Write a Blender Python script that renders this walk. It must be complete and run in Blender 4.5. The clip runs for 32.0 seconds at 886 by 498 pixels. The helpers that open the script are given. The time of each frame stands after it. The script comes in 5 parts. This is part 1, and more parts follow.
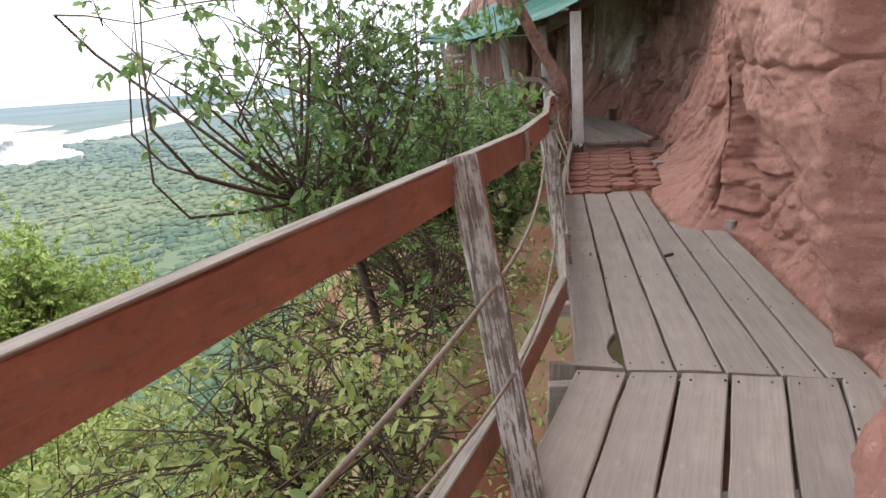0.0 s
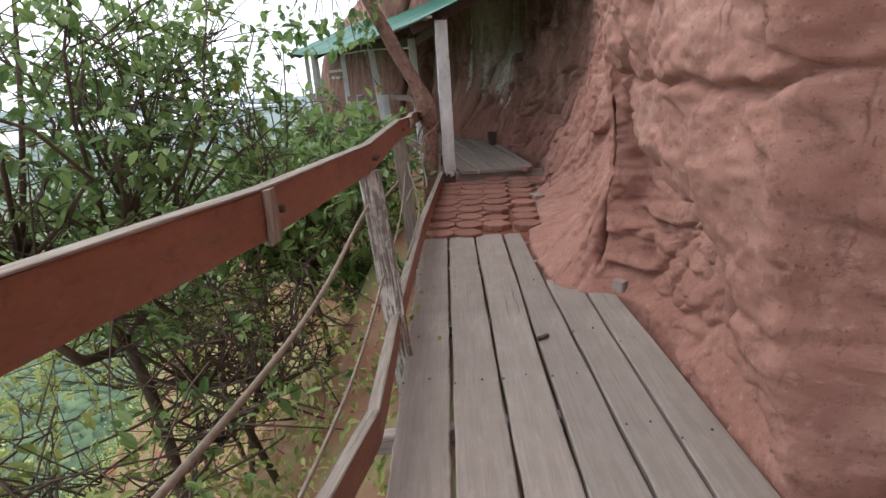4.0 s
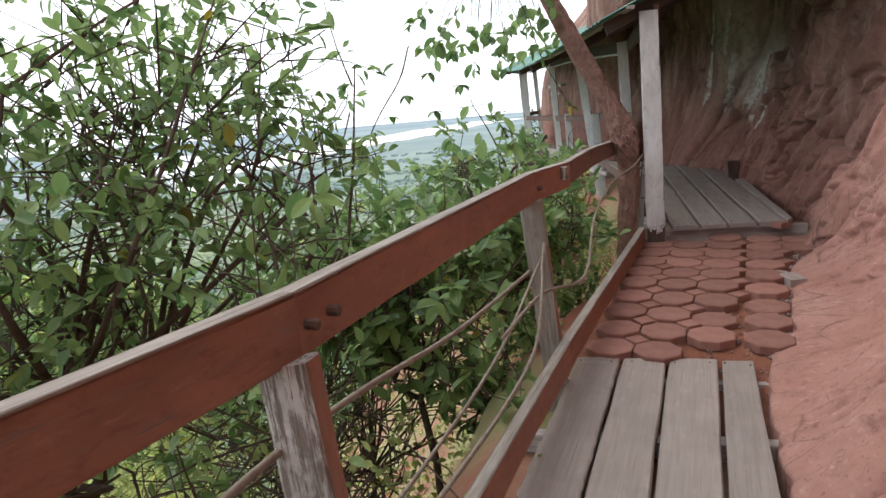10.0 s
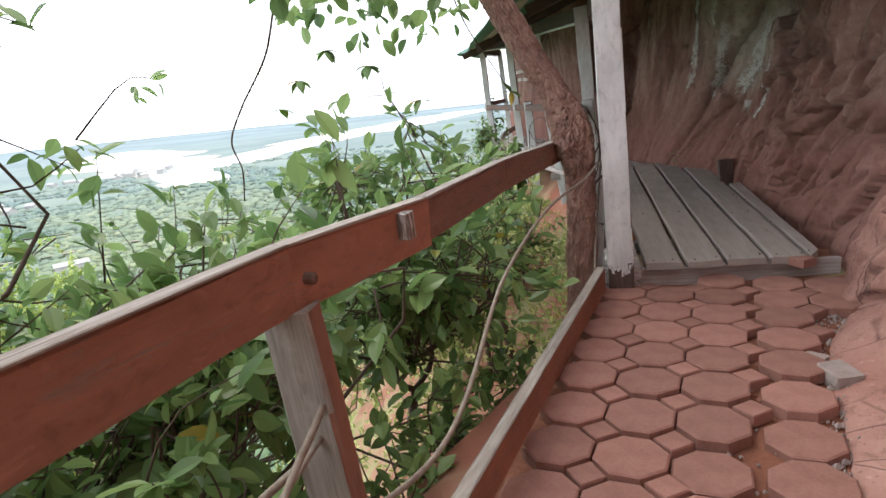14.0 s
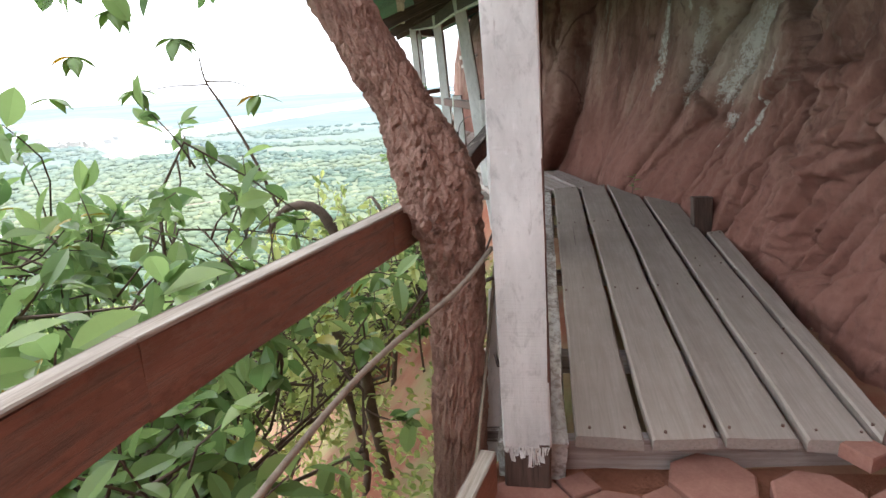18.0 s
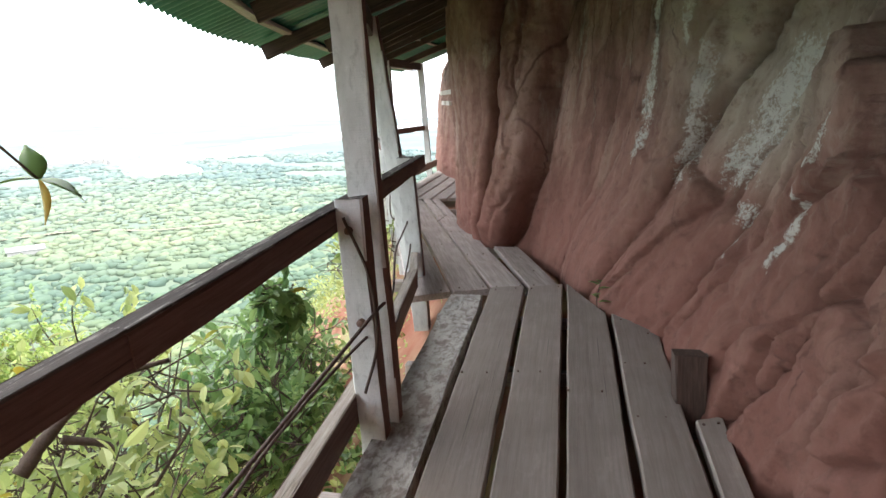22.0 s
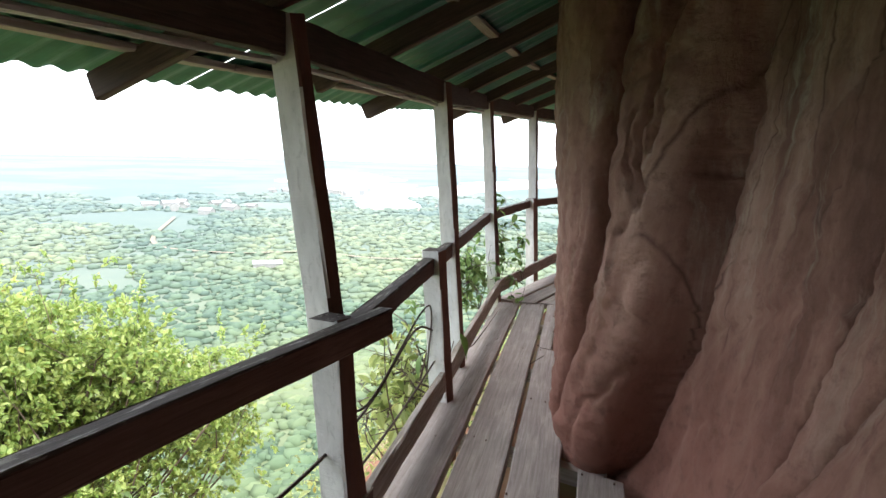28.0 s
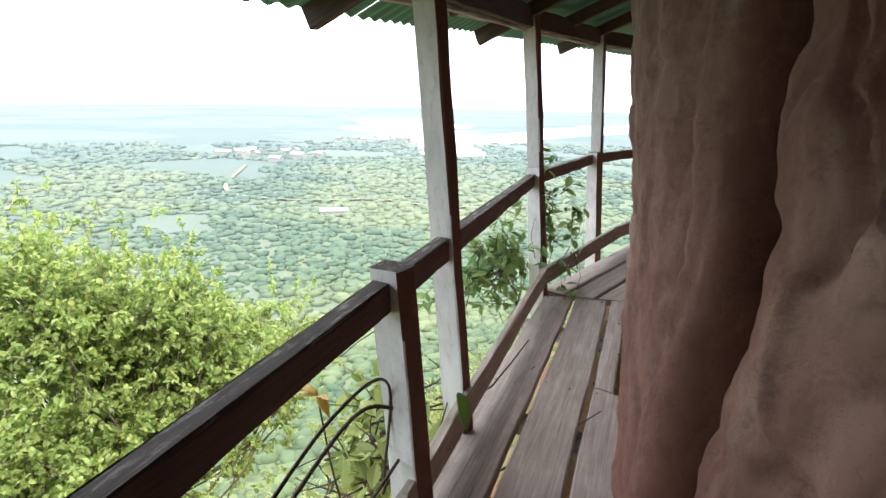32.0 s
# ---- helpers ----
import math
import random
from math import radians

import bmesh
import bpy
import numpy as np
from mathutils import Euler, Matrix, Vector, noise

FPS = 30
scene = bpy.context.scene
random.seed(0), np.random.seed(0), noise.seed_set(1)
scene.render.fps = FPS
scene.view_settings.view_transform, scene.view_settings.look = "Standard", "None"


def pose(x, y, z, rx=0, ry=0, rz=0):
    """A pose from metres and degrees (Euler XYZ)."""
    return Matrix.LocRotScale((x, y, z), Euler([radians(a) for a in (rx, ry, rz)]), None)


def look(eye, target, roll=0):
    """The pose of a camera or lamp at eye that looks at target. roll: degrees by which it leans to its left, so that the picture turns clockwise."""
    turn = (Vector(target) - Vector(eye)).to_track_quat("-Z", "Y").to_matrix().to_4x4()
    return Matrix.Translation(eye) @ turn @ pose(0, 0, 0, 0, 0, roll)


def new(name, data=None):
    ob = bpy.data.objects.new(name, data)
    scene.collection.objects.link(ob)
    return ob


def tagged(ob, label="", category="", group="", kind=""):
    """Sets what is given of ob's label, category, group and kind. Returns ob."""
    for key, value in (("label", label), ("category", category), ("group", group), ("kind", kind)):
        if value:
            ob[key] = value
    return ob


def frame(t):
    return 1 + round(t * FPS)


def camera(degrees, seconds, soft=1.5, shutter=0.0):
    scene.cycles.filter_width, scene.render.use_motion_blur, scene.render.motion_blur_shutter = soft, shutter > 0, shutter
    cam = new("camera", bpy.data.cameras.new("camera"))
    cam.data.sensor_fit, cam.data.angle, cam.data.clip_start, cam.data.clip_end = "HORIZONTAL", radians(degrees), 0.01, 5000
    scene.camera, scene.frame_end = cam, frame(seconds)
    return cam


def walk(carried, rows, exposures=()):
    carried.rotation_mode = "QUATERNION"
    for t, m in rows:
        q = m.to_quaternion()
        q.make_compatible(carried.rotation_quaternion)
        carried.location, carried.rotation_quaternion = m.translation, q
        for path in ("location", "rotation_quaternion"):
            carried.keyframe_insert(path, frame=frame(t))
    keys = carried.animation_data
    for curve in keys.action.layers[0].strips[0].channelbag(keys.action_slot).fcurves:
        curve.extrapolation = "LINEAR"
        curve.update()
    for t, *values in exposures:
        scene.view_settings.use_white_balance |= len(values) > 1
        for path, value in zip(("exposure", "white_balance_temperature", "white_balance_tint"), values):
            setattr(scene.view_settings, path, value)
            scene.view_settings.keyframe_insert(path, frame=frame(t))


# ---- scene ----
cam = camera(70.5, 32.0)
PATH = [
    (0, (0.485, -0.996, 1.464), (0.376, 0.92, 0.9), -4.2),
    (0.5, (0.598, -0.813, 1.417), (0.63, 1.096, 0.823), -4.3),
    (1, (0.621, -0.706, 1.398), (0.737, 1.189, 0.77), -5.0),
    (1.5, (0.596, -0.582, 1.375), (0.723, 1.297, 0.702), -5.6),
    (2, (0.586, -0.405, 1.373), (0.704, 1.453, 0.642), -5.8),
    (2.5, (0.623, -0.273, 1.392), (0.788, 1.587, 0.676), -6.2),
    (3, (0.745, 0.0, 1.419), (0.975, 1.905, 0.853), -5.6),
    (3.5, (0.92, 0.263, 1.404), (1.151, 2.179, 0.879), -3.3),
    (5.5, (1.343, 1.023, 1.343), (1.467, 2.929, 0.752), -4.1),
    (6, (1.452, 1.162, 1.345), (1.407, 3.068, 0.74), -1.8),
    (6.5, (1.52, 1.308, 1.352), (1.402, 3.221, 0.782), -2.3),
    (7, (1.554, 1.51, 1.355), (1.277, 3.409, 0.791), -2.1),
    (7.5, (1.586, 1.662, 1.357), (1.255, 3.549, 0.785), -2.9),
    (8, (1.658, 1.908, 1.364), (1.266, 3.784, 0.793), -2.7),
    (8.5, (1.708, 2.094, 1.39), (1.233, 3.956, 0.835), -2.3),
    (9, (1.739, 2.285, 1.374), (1.215, 4.146, 0.863), -3.5),
    (9.5, (1.728, 2.525, 1.414), (1.2, 4.399, 0.957), -4.6),
    (10, (1.721, 2.67, 1.411), (1.194, 4.549, 0.973), -5.3),
    (10.5, (1.743, 2.979, 1.391), (1.221, 4.869, 1.0), -5.7),
    (11, (1.781, 3.21, 1.362), (1.254, 5.1, 0.978), -6.0),
    (11.5, (1.817, 3.45, 1.353), (1.29, 5.34, 0.963), -6.7),
    (12, (1.854, 3.704, 1.358), (1.368, 5.604, 0.968), -6.7),
    (12.5, (1.903, 3.889, 1.322), (1.475, 5.796, 0.901), -7.1),
    (13, (1.938, 4.217, 1.318), (1.492, 6.114, 0.868), -7.0),
    (13.5, (1.951, 4.44, 1.327), (1.458, 6.323, 0.866), -6.0),
    (15.5, (2.072, 5.411, 1.296), (1.61, 7.289, 0.789), -6.7),
    (16, (2.036, 5.65, 1.324), (1.604, 7.533, 0.809), -5.8),
    (16.5, (2.037, 5.903, 1.357), (1.635, 7.792, 0.839), -6.4),
    (17, (2.109, 6.191, 1.363), (1.741, 8.085, 0.835), -5.9),
    (17.5, (2.191, 6.51, 1.343), (1.823, 8.402, 0.807), -3.5),
    (18, (2.19, 6.732, 1.366), (1.832, 8.625, 0.831), -3.4),
    (18.5, (2.306, 7.046, 1.286), (2.008, 8.954, 0.764), -2.6),
    (19, (2.471, 7.395, 1.257), (2.133, 9.301, 0.753), 0.9),
    (19.5, (2.57, 7.646, 1.287), (2.227, 9.553, 0.791), -0.3),
    (20, (2.574, 7.946, 1.298), (2.287, 9.868, 0.825), -1.5),
    (20.5, (2.6, 8.139, 1.328), (2.379, 10.071, 0.857), -2.2),
    (21, (2.694, 8.377, 1.335), (2.445, 10.307, 0.872), -1.1),
    (21.5, (2.734, 8.562, 1.386), (2.379, 10.474, 0.92), -1.0),
    (22, (2.716, 8.752, 1.465), (2.312, 10.659, 1.02), -1.6),
    (22.5, (2.759, 9.017, 1.479), (2.359, 10.93, 1.055), -1.9),
    (23, (2.885, 9.305, 1.538), (2.43, 11.208, 1.125), -0.2),
    (23.5, (2.908, 9.482, 1.58), (2.441, 11.385, 1.181), -0.1),
    (24, (2.896, 9.713, 1.628), (2.352, 11.597, 1.236), -0.2),
    (24.5, (2.915, 9.916, 1.65), (2.363, 11.807, 1.304), 0.0),
    (25, (2.969, 10.081, 1.706), (2.162, 11.881, 1.377), -0.6),
    (25.5, (2.934, 10.324, 1.724), (2.016, 12.075, 1.424), -0.5),
    (26, (2.892, 10.522, 1.696), (1.949, 12.264, 1.416), 0.2),
    (26.5, (2.912, 10.855, 1.692), (1.957, 12.592, 1.423), 0.4),
    (28.5, (2.803, 11.913, 1.633), (1.756, 13.585, 1.302), 1.9),
    (29, (2.723, 12.093, 1.614), (1.633, 13.722, 1.214), 1.7),
    (29.5, (2.625, 12.269, 1.608), (1.514, 13.87, 1.161), 1.0),
    (30, (2.557, 12.51, 1.593), (1.442, 14.106, 1.135), 0.7),
    (30.5, (2.506, 12.721, 1.619), (1.387, 14.315, 1.162), 0.7),
    (31, (2.386, 12.939, 1.587), (1.231, 14.505, 1.126), 0.9),
    (31.5, (2.276, 13.177, 1.614), (1.113, 14.735, 1.147), 1.2),
    (32, (2.215, 13.378, 1.61), (1.056, 14.94, 1.144), 0.9),
]
EXPOSURES = [(0.0, 0.6), (3.0, 0.42), (6.0, 0.72), (10.0, 0.65), (13.0, 0.95), (16.0, 0.98), (17.0, 1.05), (18.0, 1.42), (19.0, 1.88), (20.0, 1.75), (21.0, 1.4), (22.0, 1.65), (23.0, 1.85), (24.0, 1.85), (26.0, 1.6), (29.0, 1.48), (31.0, 1.45), (32.0, 1.34)]
walk(cam, [(t, look(eye, target, roll)) for t, eye, target, roll in PATH], EXPOSURES)

# ---- sky and sun ----
SUN_UP, SUN_ROUND = 52.0, 300.0
world = bpy.data.worlds.new("sky")
scene.world = world
world.use_nodes = True
wn, wl = world.node_tree.nodes, world.node_tree.links
sky = wn.new("ShaderNodeTexSky")
sky.sky_type = "NISHITA"
sky.sun_disc = False
sky.sun_elevation, sky.sun_rotation = radians(SUN_UP), radians(SUN_ROUND)
sky.dust_density, sky.air_density, sky.ozone_density = 6.0, 1.0, 1.0
hazy = wn.new("ShaderNodeMixRGB")
hazy.inputs[0].default_value = 0.72
hazy.inputs[2].default_value = (10.2, 10.9, 11.9, 1)
wl.new(sky.outputs[0], hazy.inputs[1])
wl.new(hazy.outputs[0], wn["Background"].inputs[0])
wn["Background"].inputs[1].default_value = 0.15
sun = new("sun", bpy.data.lights.new("sun", "SUN"))
sun.data.energy, sun.data.angle, sun.data.color = 2.2, radians(14), (1.0, 0.95, 0.88)
sun.matrix_world = pose(0, 0, 60, 90 - SUN_UP, 0, 180 - SUN_ROUND + 180)


# ---- materials ----
def shader(name, rough=0.8, spec=0.3):
    m = bpy.data.materials.new(name)
    m.use_nodes = True
    n, l = m.node_tree.nodes, m.node_tree.links
    b = n["Principled BSDF"]
    b.inputs["Roughness"].default_value = rough
    b.inputs["Specular IOR Level"].default_value = spec
    return m, n, l, b


def coords(n, l, scale, turn=(0, 0, 0), space="Object"):
    tc, mp = n.new("ShaderNodeTexCoord"), n.new("ShaderNodeMapping")
    mp.inputs["Scale"].default_value = scale
    mp.inputs["Rotation"].default_value = turn
    l.new(tc.outputs[space], mp.inputs["Vector"])
    return mp.outputs[0]


def world_coords(n, l, scale=(1, 1, 1)):
    g, mp = n.new("ShaderNodeNewGeometry"), n.new("ShaderNodeMapping")
    mp.inputs["Scale"].default_value = scale
    l.new(g.outputs["Position"], mp.inputs["Vector"])
    return mp.outputs[0]


def noisy(n, l, vec, scale, detail=5, rough=0.6, warp=0.0):
    t = n.new("ShaderNodeTexNoise")
    t.inputs["Scale"].default_value, t.inputs["Detail"].default_value = scale, detail
    t.inputs["Roughness"].default_value, t.inputs["Distortion"].default_value = rough, warp
    l.new(vec, t.inputs["Vector"])
    return t.outputs["Fac"]


def ramp(n, l, fac, *stops):
    r = n.new("ShaderNodeValToRGB")
    e = r.color_ramp.elements
    while len(e) < len(stops):
        e.new(0.5)
    for k, (p, c) in enumerate(stops):
        e[k].position = p
        e[k].color = (c, c, c, 1) if isinstance(c, float) else (*c, 1)
    l.new(fac, r.inputs[0])
    return r.outputs[0]


def blend(n, l, fac, a, b, how="MIX"):
    m = n.new("ShaderNodeMixRGB")
    m.blend_type = how
    for k, v in ((0, fac), (1, a), (2, b)):
        if isinstance(v, float):
            m.inputs[k].default_value = v
        elif isinstance(v, tuple):
            m.inputs[k].default_value = (*v, 1)
        else:
            l.new(v, m.inputs[k])
    return m.outputs[0]


def bump(n, l, b, height, strength, distance):
    u = n.new("ShaderNodeBump")
    u.inputs["Strength"].default_value, u.inputs["Distance"].default_value = strength, distance
    l.new(height, u.inputs["Height"])
    if b.inputs["Normal"].links:
        l.new(b.inputs["Normal"].links[0].from_socket, u.inputs["Normal"])
    l.new(u.outputs[0], b.inputs["Normal"])


def per_piece(n, l, col, amount=0.25):
    """Vary the brightness from piece to piece."""
    oi, hsv, mr = n.new("ShaderNodeObjectInfo"), n.new("ShaderNodeHueSaturation"), n.new("ShaderNodeMapRange")
    mr.inputs["To Min"].default_value, mr.inputs["To Max"].default_value = 1 - amount, 1 + amount
    l.new(oi.outputs["Random"], mr.inputs["Value"])
    l.new(mr.outputs[0], hsv.inputs["Value"])
    l.new(col, hsv.inputs["Color"])
    return hsv.outputs[0]


def wood(name, dark, light, paint=None, paint_at=0.5, rough=0.8, grain=(28, 28, 1.6), soft=0.06, piece=0.12):
    """Weathered wood with its grain along the piece's local z; paint worn off in flakes."""
    m, n, l, b = shader(name, rough)
    g = noisy(n, l, coords(n, l, grain), 3.0, 8, 0.65, 0.6)
    blot = noisy(n, l, coords(n, l, (1, 1, 1)), 3.5, 4)
    col = ramp(n, l, g, (0.33, dark), (0.64, light))
    col = blend(n, l, ramp(n, l, blot, (0.3, 0.0), (0.75, 0.55)), col, tuple(0.62 * (d + e) / 2 for d, e in zip(dark, light)))
    scuff = noisy(n, l, coords(n, l, (7, 7, 2.5)), 1.6, 9, 0.75)
    col = blend(n, l, ramp(n, l, scuff, (0.55, 0.0), (0.72, 0.55)), col, tuple(min(0.6, 1.25 * e) for e in light))
    split = noisy(n, l, coords(n, l, (grain[0], grain[1], 0.35 * grain[2])), 1.7, 4, 0.55, 0.4)
    crack = ramp(n, l, split, (0.30, 1.0), (0.345, 0.0))
    col = blend(n, l, blend(n, l, 0.75, (0, 0, 0), crack), col, tuple(0.3 * d for d in dark))
    if paint:
        flake = noisy(n, l, coords(n, l, (9, 9, 4)), 2.2, 9, 0.72)
        edge = blend(n, l, 0.5, flake, g)
        keep = ramp(n, l, edge, (paint_at - soft, 0.0), (paint_at + soft, 1.0))
        stain = noisy(n, l, coords(n, l, (3, 3, 1)), 2.0, 6)
        pcol = blend(n, l, ramp(n, l, stain, (0.32, 0.0), (0.72, 0.85)), paint, tuple(0.5 * p for p in paint))
        smear = noisy(n, l, coords(n, l, (9, 9, 5)), 2.6, 7, 0.72, 0.5)
        pcol = blend(n, l, ramp(n, l, smear, (0.53, 0.0), (0.66, 0.5)), pcol, tuple(0.42 * p for p in paint))
        pcol = blend(n, l, ramp(n, l, smear, (0.28, 0.45), (0.42, 0.0)), pcol, tuple(min(0.75, 1.25 * p + 0.03) for p in paint))
        col = blend(n, l, keep, col, pcol)
        bump(n, l, b, keep, 0.35, 0.002)
    col = per_piece(n, l, col, piece)
    l.new(col, b.inputs["Base Color"])
    bump(n, l, b, g, 0.5, 0.004)
    bump(n, l, b, split, 0.35, 0.004)
    if paint and paint[2] > 0.6:
        saw = noisy(n, l, coords(n, l, (2, 2, 55)), 1.6, 5, 0.7)
        bump(n, l, b, saw, 0.5, 0.006)
    return m


def slanted(n, l, scale):
    """Coordinates turned so that streaks lean with the clefts of the wall."""
    g, mp = n.new("ShaderNodeNewGeometry"), n.new("ShaderNodeMapping")
    mp.inputs["Rotation"].default_value = (radians(-30), 0, 0)
    mp.inputs["Scale"].default_value = scale
    l.new(g.outputs["Position"], mp.inputs["Vector"])
    return mp.outputs[0]


def rock(name):
    m, n, l, b = shader(name, 0.9, 0.2)
    p = world_coords(n, l)
    big = noisy(n, l, p, 0.9, 6, 0.55, 0.4)
    mid = noisy(n, l, p, 4.5, 9, 0.68)
    fine = noisy(n, l, p, 38, 8, 0.75)
    beds = noisy(n, l, world_coords(n, l, (1.1, 1.1, 7)), 2.2, 8, 0.65, 0.9)
    col = ramp(n, l, big, (0.28, (0.30, 0.145, 0.112)), (0.5, (0.41, 0.217, 0.17)), (0.72, (0.49, 0.295, 0.24)))
    col = blend(n, l, ramp(n, l, mid, (0.35, 0.0), (0.75, 0.6)), col, (0.29, 0.137, 0.108))
    col = blend(n, l, ramp(n, l, beds, (0.55, 0.0), (0.85, 0.2)), col, (0.56, 0.35, 0.285))
    spots = noisy(n, l, p, 22, 5, 0.6)
    col = blend(n, l, ramp(n, l, spots, (0.6, 0.0), (0.72, 0.45)), col, (0.57, 0.40, 0.34))
    pits = ramp(n, l, noisy(n, l, p, 55, 3, 0.5), (0.30, 1.0), (0.38, 0.0))
    col = blend(n, l, blend(n, l, 0.5, (0, 0, 0), pits), col, (0.16, 0.07, 0.05))
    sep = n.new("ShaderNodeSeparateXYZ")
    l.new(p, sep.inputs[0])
    # darker brown colour over the sheltered wall, redder near the foot
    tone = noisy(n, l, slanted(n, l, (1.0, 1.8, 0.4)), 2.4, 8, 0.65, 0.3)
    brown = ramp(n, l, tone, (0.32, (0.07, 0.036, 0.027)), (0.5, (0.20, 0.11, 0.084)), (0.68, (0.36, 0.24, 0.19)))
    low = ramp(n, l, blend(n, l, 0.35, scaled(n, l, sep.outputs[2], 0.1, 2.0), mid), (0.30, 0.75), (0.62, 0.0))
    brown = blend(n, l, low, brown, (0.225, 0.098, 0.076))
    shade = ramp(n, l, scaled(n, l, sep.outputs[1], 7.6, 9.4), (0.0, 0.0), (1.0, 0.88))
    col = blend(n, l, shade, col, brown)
    veil = noisy(n, l, slanted(n, l, (1.0, 3.2, 0.55)), 2.6, 9, 0.72, 0.6)
    at = n.new("ShaderNodeAttribute")
    at.attribute_name = "crust"
    drift = blend(n, l, 1.0, ramp(n, l, veil, (0.54, 0.0), (0.66, 0.7)), blend(n, l, 1.0, shade, ramp(n, l, scaled(n, l, sep.outputs[2], 0.6, 2.4), (0.0, 0.0), (0.6, 1.0)), "MULTIPLY"), "MULTIPLY")
    col = blend(n, l, drift, col, (0.36, 0.31, 0.25))
    flakes = blend(n, l, 0.5, noisy(n, l, p, 9, 9, 0.8, 0.5), noisy(n, l, p, 46, 6, 0.75))
    grain = blend(n, l, 0.74, at.outputs["Fac"], flakes)
    patch = ramp(n, l, grain, (0.575, 0.0), (0.63, 1.0))
    wash = n.new("ShaderNodeAttribute")
    wash.attribute_name = "wash"
    col = blend(n, l, blend(n, l, 1.0, wash.outputs["Fac"], ramp(n, l, tone, (0.25, 0.35), (0.6, 1.0)), "MULTIPLY"), col, (0.46, 0.41, 0.325))
    col = blend(n, l, blend(n, l, 0.9, (0, 0, 0), patch), col, (0.56, 0.56, 0.5))
    # hair cracks and dark mottling
    turn = slanted(n, l, (1.0, 2.2, 0.4))
    shift = n.new("ShaderNodeVectorMath")
    shift.operation = "ADD"
    wob = n.new("ShaderNodeTexNoise")
    wob.inputs["Scale"].default_value, wob.inputs["Detail"].default_value = 2.4, 5
    l.new(p, wob.inputs["Vector"])
    less = n.new("ShaderNodeVectorMath")
    less.operation = "SCALE"
    less.inputs["Scale"].default_value = 0.16
    l.new(wob.outputs["Color"], less.inputs[0])
    l.new(turn, shift.inputs[0])
    l.new(less.outputs[0], shift.inputs[1])
    net = n.new("ShaderNodeTexVoronoi")
    net.feature = "DISTANCE_TO_EDGE"
    net.inputs["Scale"].default_value = 1.7
    l.new(shift.outputs[0], net.inputs["Vector"])
    hair = ramp(n, l, net.outputs["Distance"], (0.0, 1.0), (0.02, 0.0))
    hair = blend(n, l, 1.0, hair, ramp(n, l, big, (0.5, 0.0), (0.62, 1.0)), "MULTIPLY")
    mott = noisy(n, l, p, 11, 9, 0.78)
    col = blend(n, l, ramp(n, l, mott, (0.28, 0.75), (0.48, 0.0)), col, (0.12, 0.062, 0.048))
    col = blend(n, l, blend(n, l, 0.8, (0, 0, 0), hair), col, (0.07, 0.035, 0.028))
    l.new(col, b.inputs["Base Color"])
    bump(n, l, b, hair, -0.5, 0.012)
    bump(n, l, b, mott, 0.6, 0.02)
    bump(n, l, b, beds, 0.25, 0.02)
    bump(n, l, b, mid, 0.6, 0.03)
    bump(n, l, b, fine, 0.5, 0.008)
    bump(n, l, b, patch, 0.3, 0.003)
    return m


def scaled(n, l, value, low, high):
    r = n.new("ShaderNodeMapRange")
    r.inputs["From Min"].default_value, r.inputs["From Max"].default_value = low, high
    l.new(value, r.inputs["Value"])
    return r.outputs[0]


def mottled(name, a, b_, scale, rough=0.85, relief=0.4, depth=0.004, piece=0.0, spec=0.25):
    m, n, l, b = shader(name, rough, spec)
    v = coords(n, l, (1, 1, 1))
    f1, f2 = noisy(n, l, v, scale, 6), noisy(n, l, v, scale * 9, 5, 0.7)
    col = ramp(n, l, blend(n, l, 0.4, f1, f2), (0.3, a), (0.7, b_))
    if piece:
        col = per_piece(n, l, col, piece)
    l.new(col, b.inputs["Base Color"])
    bump(n, l, b, f2, relief, depth)
    return m


def leafy(name, a, b_, yellow=0.03, rough=0.36):
    m, n, l, b = shader(name, rough, 0.45)
    g = n.new("ShaderNodeNewGeometry")
    col = ramp(n, l, g.outputs["Random Per Island"], (0.0, a), (0.9 - yellow, b_), (1 - yellow, b_), (1.0, (0.30, 0.24, 0.03)))
    l.new(col, b.inputs["Base Color"])
    tr = n.new("ShaderNodeBsdfTranslucent")
    mix = n.new("ShaderNodeMixShader")
    mix.inputs[0].default_value = 0.5
    l.new(col, tr.inputs[0])
    l.new(b.outputs[0], mix.inputs[1])
    l.new(tr.outputs[0], mix.inputs[2])
    l.new(mix.outputs[0], n["Material Output"].inputs[0])
    return m


PLANK = wood("grey_plank", (0.285, 0.238, 0.207), (0.375, 0.322, 0.285), grain=(22, 22, 0.9))
PLANK_DARK = wood("brown_plank", (0.25, 0.21, 0.188), (0.46, 0.40, 0.365), grain=(22, 22, 0.9), piece=0.18)
RAIL = wood("red_painted_rail", (0.20, 0.15, 0.12), (0.34, 0.29, 0.25), (0.385, 0.182, 0.12), 0.40, 0.55)
RAIL_WORN = wood("worn_brown_rail", (0.13, 0.088, 0.068), (0.33, 0.235, 0.19), (0.27, 0.145, 0.105), 0.47, 0.7)
RAIL_TOP = wood("worn_rail_top", (0.20, 0.16, 0.13), (0.42, 0.38, 0.33))
RAIL_AGED = wood("black_weathered_rail", (0.035, 0.028, 0.025), (0.13, 0.105, 0.09), (0.40, 0.37, 0.33), 0.56, soft=0.03)
RAIL_DARK = wood("brown_stained_rail", (0.09, 0.055, 0.045), (0.17, 0.105, 0.085))
FLAKED = wood("flaked_white_post", (0.12, 0.095, 0.08), (0.27, 0.225, 0.195), (0.56, 0.53, 0.49), 0.5, 0.75, soft=0.03)
